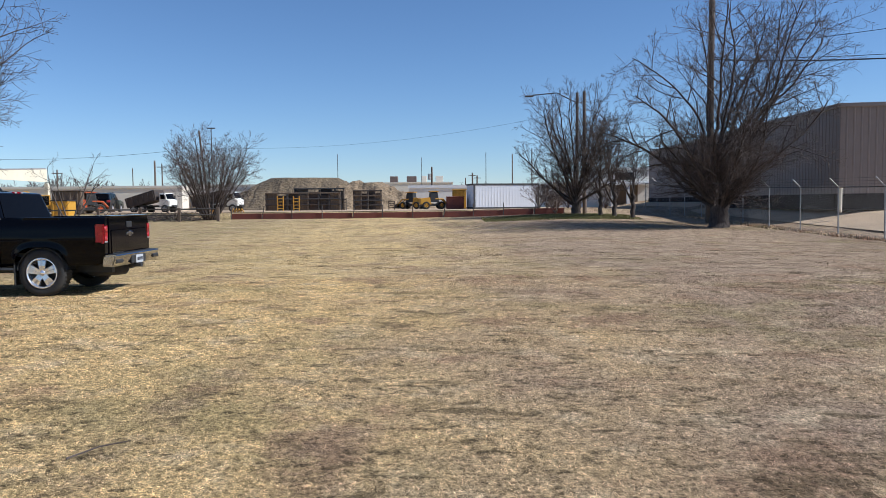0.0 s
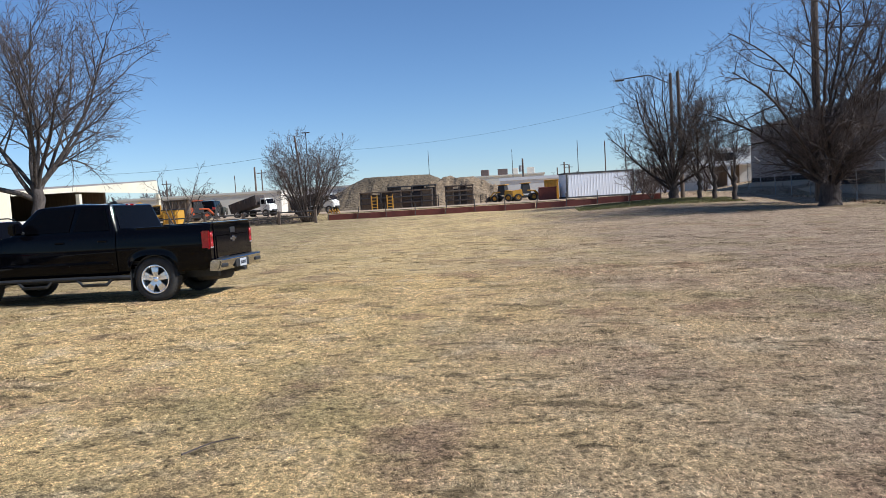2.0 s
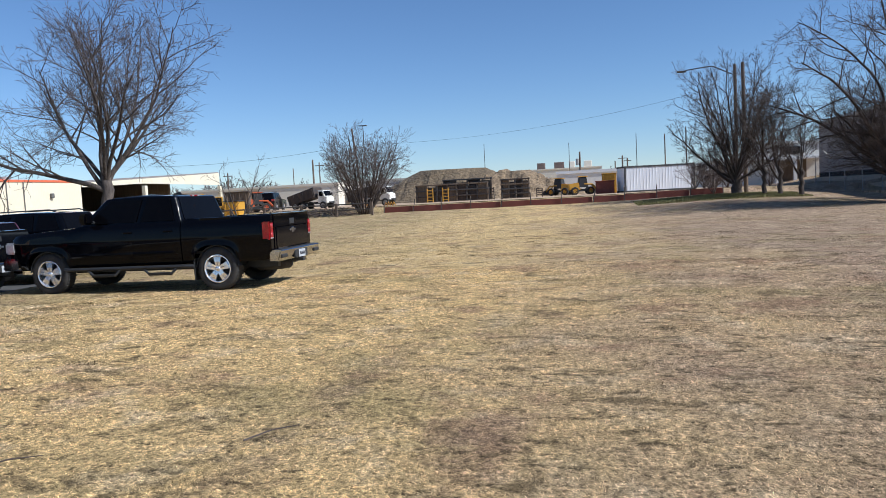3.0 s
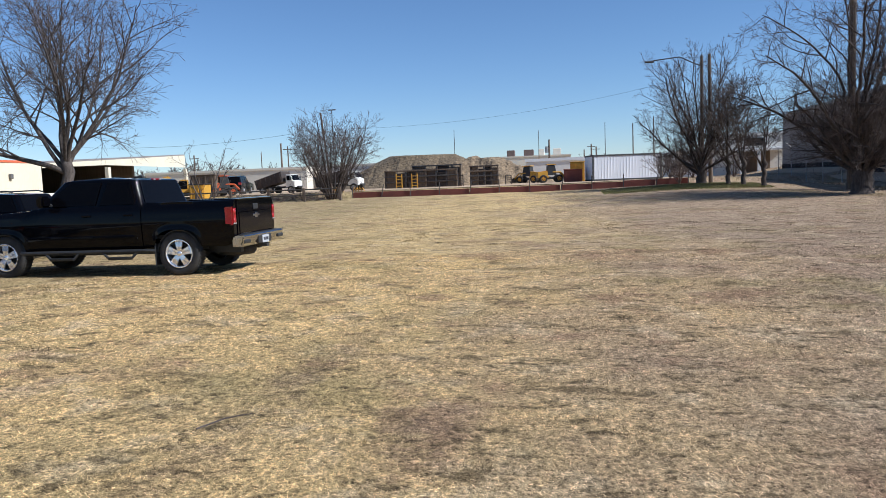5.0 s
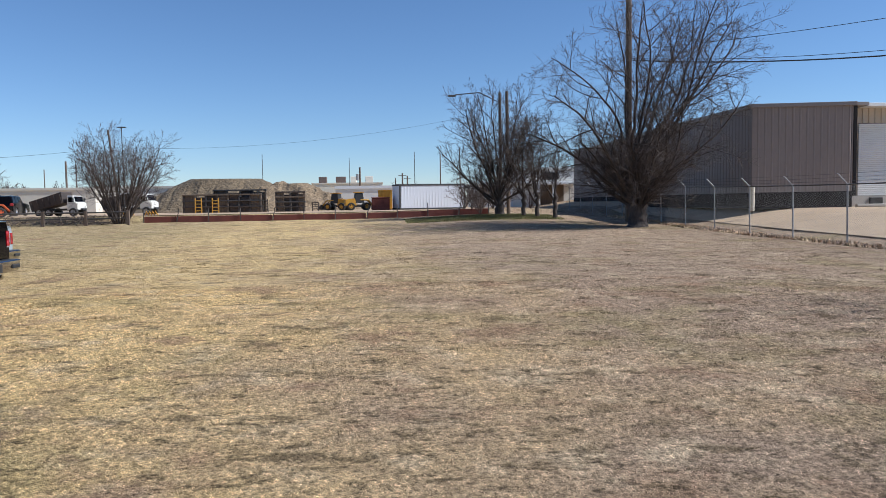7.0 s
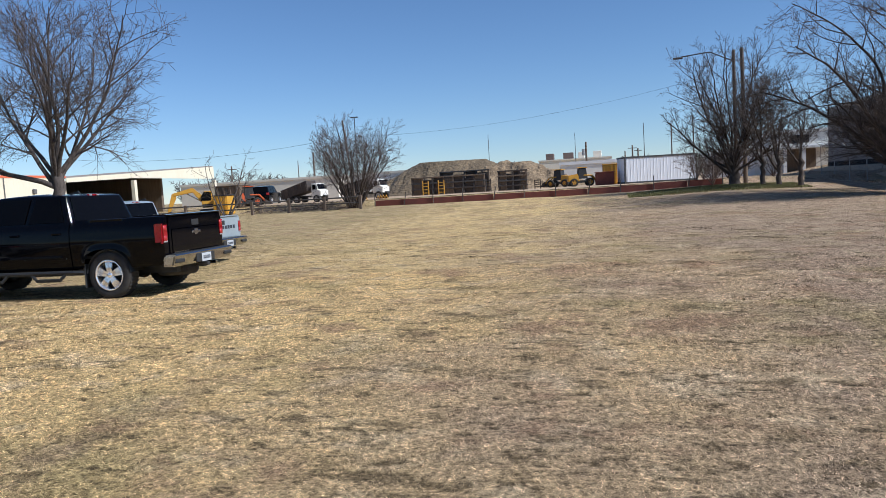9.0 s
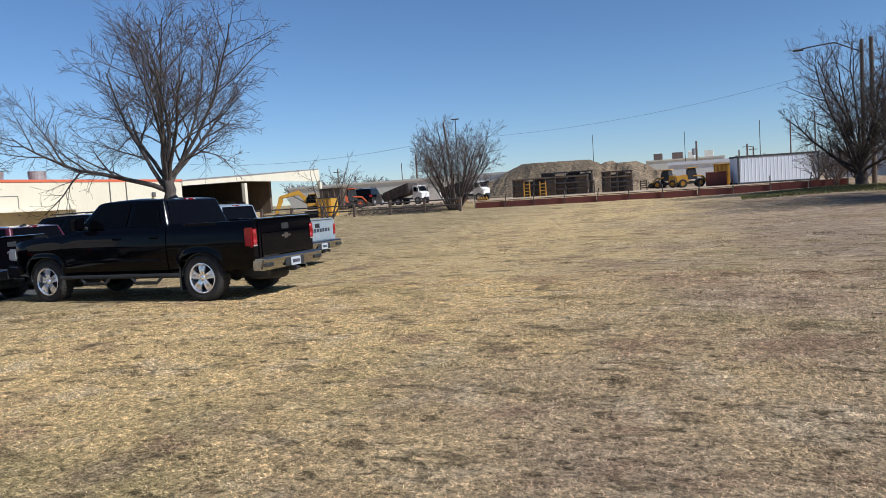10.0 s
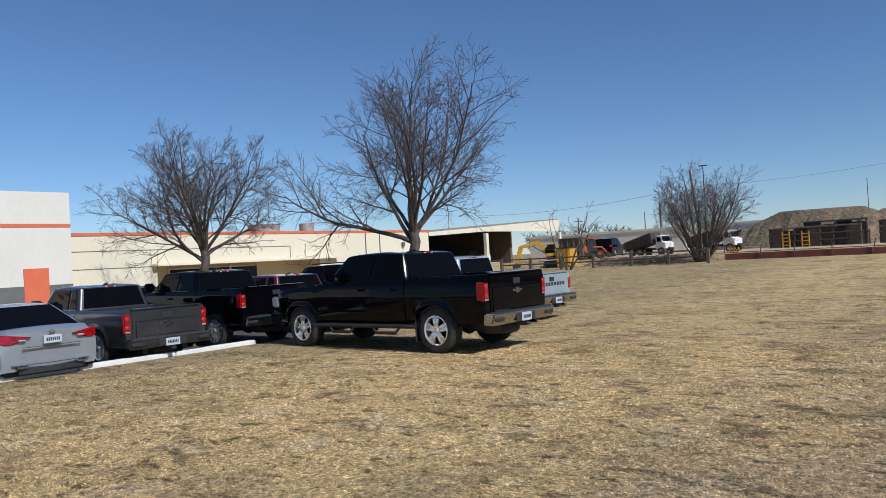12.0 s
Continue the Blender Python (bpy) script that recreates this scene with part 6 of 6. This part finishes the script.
# pipe rail fence and timber at the yard's edge
rail = empty("rail_fence", pose(0, 0, 0), "low rusty pipe-rail fence along the yard", "fence")
pts = [(-33.5 + 2.6 * k, 49.7 + 0.25 * k * (k > 4) * 0.4) for k in range(8)]
for x, y in pts:
    part("post", box(x - 0.09, x + 0.09, y - 0.09, y + 0.09, ground_z(x, y) - 0.1, ground_z(x, y) + 0.95, 0.01), M["wood_pole"], rail)
for zz in (0.45, 0.85):
    for a, b in zip(pts, pts[1:]):
        part("rail", tube([(*a, ground_z(*a) + zz), (*b, ground_z(*b) + zz)], 0.05, 6), M["galv_dark"], rail)
wood = empty("timber_stack", pose(-32.6, 48.0, ground_z(-32, 48), 0, 0, 35), "stack of pale sawn timber boards near the shelter", "timber")
for j in range(4):
    for k in range(5):
        part("plank", box(-2.2, 2.2, -0.6 + k * 0.25, -0.37 + k * 0.25, 0.1 + j * 0.18, 0.26 + j * 0.18, 0.008), M["timber"], wood)
brush = Wood()
rb = random.Random(77)
for k in range(120):
    x, y = rb.uniform(-24, -17), rb.uniform(50.2, 52.8)
    z = ground_z(x, y)
    a = rb.uniform(0, 6.28)
    L = rb.uniform(0.5, 1.6)
    brush.add([Vector((x, y, z + rb.uniform(0, 0.35))), Vector((x + math.cos(a) * L / 2, y + math.sin(a) * L / 2, z + rb.uniform(0.1, 0.7))), Vector((x + math.cos(a) * L, y + math.sin(a) * L, z + rb.uniform(0.0, 0.6)))], [0.03, 0.022, 0.008], 4)
heapb = empty("brush_pile", pose(0, 0, 0), "pile of cut grey branches along the fence", "brush pile", kind="stuff")
brush.build("branches", M["twig_dark"], heapb)


# ---- distance ----
def far_building(label, x0, x1, y0, y1, h, mat, roof=None, windows=0, win_mat=None, parapet=0.25):
    z = ground_z((x0 + x1) / 2, y0)
    t = empty("far_building", pose(0, 0, 0), label, "building", "far buildings")
    part("wall", box(x0, x1, y0, y1, z - 0.2, z + h), mat, t)
    part("roof_edge", box(x0 - 0.1, x1 + 0.1, y0 - 0.1, y1 + 0.1, z + h, z + h + parapet), roof or mat, t)
    for k in range(windows):
        x = x0 + (x1 - x0) * (k + 0.5) / windows
        w = part("window", box(x - 0.7, x + 0.7, y0 - 0.05, y0 + 0.1, z + h * 0.35, z + h * 0.75), M["dark_void"], t)
        part("window_frame", box(x - 0.8, x + 0.8, y0 - 0.07, y0 - 0.045, z + h * 0.75, z + h * 0.8), M["white_frame"], w)
    return t


far_building("long pale one-storey building across the yard", -50, -29.5, 84, 96, 2.6, M["far_block"], M["far_block"])
far_building("small white building behind the dump trucks", -28.5, -21, 86, 94, 2.7, M["far_white"], M["far_block"], 3)
far_building("long brown building beyond the spoil heap", -22, -13, 96, 106, 2.5, M["far_brown"], M["far_brown"])
far_building("white low building with a flat roof past the heap", -19.5, -15.5, 90, 95, 2.0, M["far_white"], M["far_brown"])
far_building("long low white building with a pale roof edge", -4.2, 4.6, 92, 104, 2.45, M["far_white"], M["fascia"], 0, parapet=0.35)
far_building("distant pale flat-roofed building on the skyline", -12, 2, 150, 170, 4.6, M["far_block"], M["far_block"], 0)
for x, w in ((-11, 1.6), (-7.5, 2.0), (-4.5, 1.2), (-1.5, 1.6)):
    v = part("roof_unit", box(x, x + w, 155, 157, 5.7, 7.2, 0.05), M["far_brown"] if x < -5 else M["far_block"])
    tagged(v, "box-shaped rooftop unit on a distant building", "roof unit", "rooftop units")

porch = empty("white_office_building", pose(16.0, 82, ground_z(16, 82)), "white two-part building with a porch behind the fence", "building")
part("wall", box(-4.0, 7, 0, 10, 0, 2.7), M["far_white"], porch)
part("upper_wall", box(1.2, 7, -0.5, 10, 2.7, 4.1), M["far_white"], porch)
part("roof_edge", box(-4.1, 7.1, -0.7, 10, 2.62, 2.8), M["fascia"], porch)
part("roof_edge", box(1.1, 7.1, -0.7, 10, 4.1, 4.3), M["fascia"], porch)
part("window", box(3.0, 4.8, -0.56, -0.4, 2.95, 3.75), M["dark_void"], porch)
part("porch_opening", box(2.6, 5.5, -0.06, 0.1, 0, 2.4), M["shed_brown"], porch)
part("porch_roof", box(1.9, 6.2, -2.4, 0, 2.4, 2.6), M["fascia"], porch)
for x in (2.2, 3.9):
    part("porch_column", box(x - 0.15, x + 0.15, -2.3, -2.0, 0, 2.4), M["fascia"], porch)
part("garage_door", box(-3.2, -0.2, -0.06, 0.05, 0, 2.1), M["fascia"], porch)


def far_pole(label, x, y, top, r=0.12, arm=False, drum=False):
    z = ground_z(x, y)
    t = empty("far_pole", pose(x, y, z), label, "utility pole", "far poles")
    part("shaft", tube([(0, 0, -0.2), (0, 0, top - z)], [r, r * 0.7], 8), M["wood_pole"] if r > 0.08 else M["galv_dark"], t)
    if arm:
        part("crossarm", box(-0.8, 0.8, -0.07, 0.07, top - z - 0.6, top - z - 0.48), M["wood_pole"], t)
    if drum:
        part("transformer", tube([(-0.35, 0, top - z - 1.9), (-0.35, 0, top - z - 1.0)], 0.24, 10), M["galv"], t)
    return t


for x, y, top, r, arm, drum in ((-3.1, 110, 8.3, 0.05, 0, 0), (-1.6, 110, 6.9, 0.17, 0, 1), (6.4, 110, 9.0, 0.06, 0, 0), (8.9, 95, 7.7, 0.09, 0, 0), (11.4, 95, 8.4, 0.09, 0, 0), (6.0, 150, 7.6, 0.2, 1, 0),
                                (7.4, 160, 7.4, 0.2, 1, 0), (4.6, 150, 6.6, 0.16, 0, 0), (-34.8, 90, 7.0, 0.15, 0, 0), (-50, 120, 7.6, 0.1, 0, 0), (-57, 110, 7.0, 0.15, 1, 0), (-44.5, 118, 8.2, 0.13, 1, 0),
                                (-14.8, 105, 8.6, 0.05, 0, 0)):
    far_pole("distant upright pole against the sky" if r < 0.1 else "distant wooden utility pole against the sky", x, y, top, r, arm, drum)

woods = empty("far_trees", pose(0, 0, 0), "distant line of bare winter trees on the skyline", "trees", kind="stuff")
fw = Wood()
rf = random.Random(9)
thick = dict(SPREADING, kids=(8, 6), ratio=(0.45, 0.5), least=0.03, thin=0.45)
thick["from"] = (0.15, 0.15)
for k in range(34):
    if k < 15:
        x, y = rf.uniform(-78, -48), rf.uniform(128, 150)
    else:
        x, y = rf.choice((rf.uniform(-95, -55), rf.uniform(8, 30), rf.uniform(-40, 60))), rf.uniform(190, 260)
    h = rf.uniform(3.5, 5.5) * (1.0 if k < 15 else 1.1)
    for s in fanned(rf, 5, 0.6, h, 0.13, 0.2):
        grow(rf, [fw], Vector((x + s[3][0], y + s[3][1], 0.8)), Vector(s[0]), s[1], s[2], 0, 2, thick)
fw.build("bare_crowns", M["twig"], woods)

hedge = Wood()
for k in range(9):
    x, y = rf.uniform(6.0, 14.0), rf.uniform(53.0, 60.0)
    for s in fanned(rf, 6, 0.9, rf.uniform(1.5, 2.6), 0.04, 0.15):
        grow(rf, [hedge], Vector((x, y, ground_z(x, y))), Vector(s[0]), s[1], s[2], 0, 2, dict(thick, least=0.01))
hb = empty("hedge_scrub", pose(0, 0, 0), "tangled bare scrub under the boundary trees", "scrub", kind="stuff")
hedge.build("scrub_stems", M["twig_dark"], hb)


# ---- loose straw on the lawn ----
def straws(name, count, seed, rmin, rmax, mat, label, length, keep, lift=0.35, power=1.0):
    """Short dry blades scattered over the near lawn; keep(x, y) thins them."""
    rng = np.random.default_rng(seed)
    ang = rng.uniform(radians(-58), radians(78), count)
    rr = rmin + (rmax - rmin) * rng.uniform(0, 1, count) ** power
    x, y = 0.7 - np.sin(ang) * rr, 1.0 + np.cos(ang) * rr
    ok = keep(x, y, rng)
    x, y, rr = x[ok], y[ok], rr[ok]
    n = len(x)
    z = np.array([lumpy(a, b) for a, b in zip(x, y)])
    yaw, tilt = rng.uniform(0, 2 * np.pi, n), rng.uniform(0.02, lift, n) ** 1.0
    ln = length * rng.uniform(0.5, 1.5, n)
    wd = np.maximum(0.0016, rr * 0.00036) * rng.uniform(0.7, 1.4, n)
    dx, dy, dz = np.cos(yaw) * np.cos(tilt) * ln, np.sin(yaw) * np.cos(tilt) * ln, np.sin(tilt) * ln
    px, py = -np.sin(yaw) * wd, np.cos(yaw) * wd
    v = np.empty((n, 3, 3))
    v[:, 0] = np.stack([x + px, y + py, z + 0.002], 1)
    v[:, 1] = np.stack([x - px, y - py, z + 0.002 + wd * 0.6], 1)
    v[:, 2] = np.stack([x + dx, y + dy, z + dz + 0.004], 1)
    me = bpy.data.meshes.new(name)
    me.vertices.add(n * 3)
    me.vertices.foreach_set("co", v.ravel())
    me.loops.add(n * 3)
    me.loops.foreach_set("vertex_index", np.arange(n * 3))
    me.polygons.add(n)
    me.polygons.foreach_set("loop_start", np.arange(0, n * 3, 3))
    me.update(calc_edges=True)
    me.materials.append(mat)
    return tagged(new(name, me), label, "grass", kind="stuff")


def weeds(name, x0, x1, y0, y1, count, mat, label, length, seed):
    """A strip of standing weeds."""
    rng = np.random.default_rng(seed)
    x, y = rng.uniform(x0, x1, count), y0 + (y1 - y0) * rng.beta(2, 2, count)
    v, f = [], []
    for k in range(count):
        z, a, h = ground_z(x[k], y[k]), rng.uniform(0, 6.28), length * rng.uniform(0.5, 1.3)
        dx, dy = math.cos(a), math.sin(a)
        v += [(x[k] - dy * 0.03, y[k] + dx * 0.03, z - 0.01), (x[k] + dy * 0.03, y[k] - dx * 0.03, z - 0.01), (x[k] + dx * h * 0.7, y[k] + dy * h * 0.7, z + h)]
        f.append((3 * k, 3 * k + 1, 3 * k + 2))
    me = bpy.data.meshes.new(name)
    me.from_pydata(v, [], f)
    me.materials.append(mat)
    return tagged(new(name, me), label, "grass", kind="stuff")


weeds("green_weeds", 2.5, 12.0, 44.0, 49.5, 16000, M["green_grass"], "strip of green winter weeds under the boundary trees", 0.08, 61)
weeds("fence_weeds", 15.9, 16.9, 18.0, 52.0, 6000, M["straw"], "dead straw-coloured weeds along the fence foot", 0.10, 62)


def on_lawn(x, y, rng):
    return (x > -12.45) & (x < 16.0)


def brown_side(x, y, rng):
    return (rng.uniform(0, 1, len(x)) < np.clip(0.35 + 0.16 * x, 0.05, 0.95)) & (x < 16.0)


def clumps(x, y, rng):
    f = np.array([noise.fractal((a * 1.1 + 9, b * 2.0, 4.0), 0.9, 2.0, 4) for a, b in zip(x, y)])
    return (f > 0.42) & (x > -12.45) & (x < 16)


straws("dry_grass", 600000, 4, 2.4, 15, M["straw"], "short yellow dormant grass blades on the lawn", 0.026, on_lawn, 0.5, 0.85)
straws("loose_thatch", 170000, 5, 2.4, 16, M["straw_pale"], "bleached loose mown thatch on the lawn", 0.034, brown_side, 0.25, 0.8)
straws("far_dry_grass", 40000, 6, 14, 30, M["tuft"], "sparser dormant grass farther out on the lawn", 0.04, on_lawn, 0.4, 1.0)
straws("grass_tufts", 420000, 7, 2.6, 24, M["tuft"], "dull dark tufts standing in the dry lawn", 0.035, clumps, 1.1, 0.9)
for x, y, a, L in ((-2.35, 4.5, 0.9, 0.42), (-3.9, 3.9, 0.7, 0.4)):
    z = lumpy(x, y) + 0.015
    tagged(part("fallen_twig", tube([(x, y, z), (x + math.cos(a) * L / 2, y + math.sin(a) * L / 2, z + 0.02), (x + math.cos(a) * L, y + math.sin(a) * L, z + 0.005)], [0.007, 0.006, 0.003], 5), M["twig"]), "thin dry fallen twig lying on the lawn", "twig", "fallen twigs")
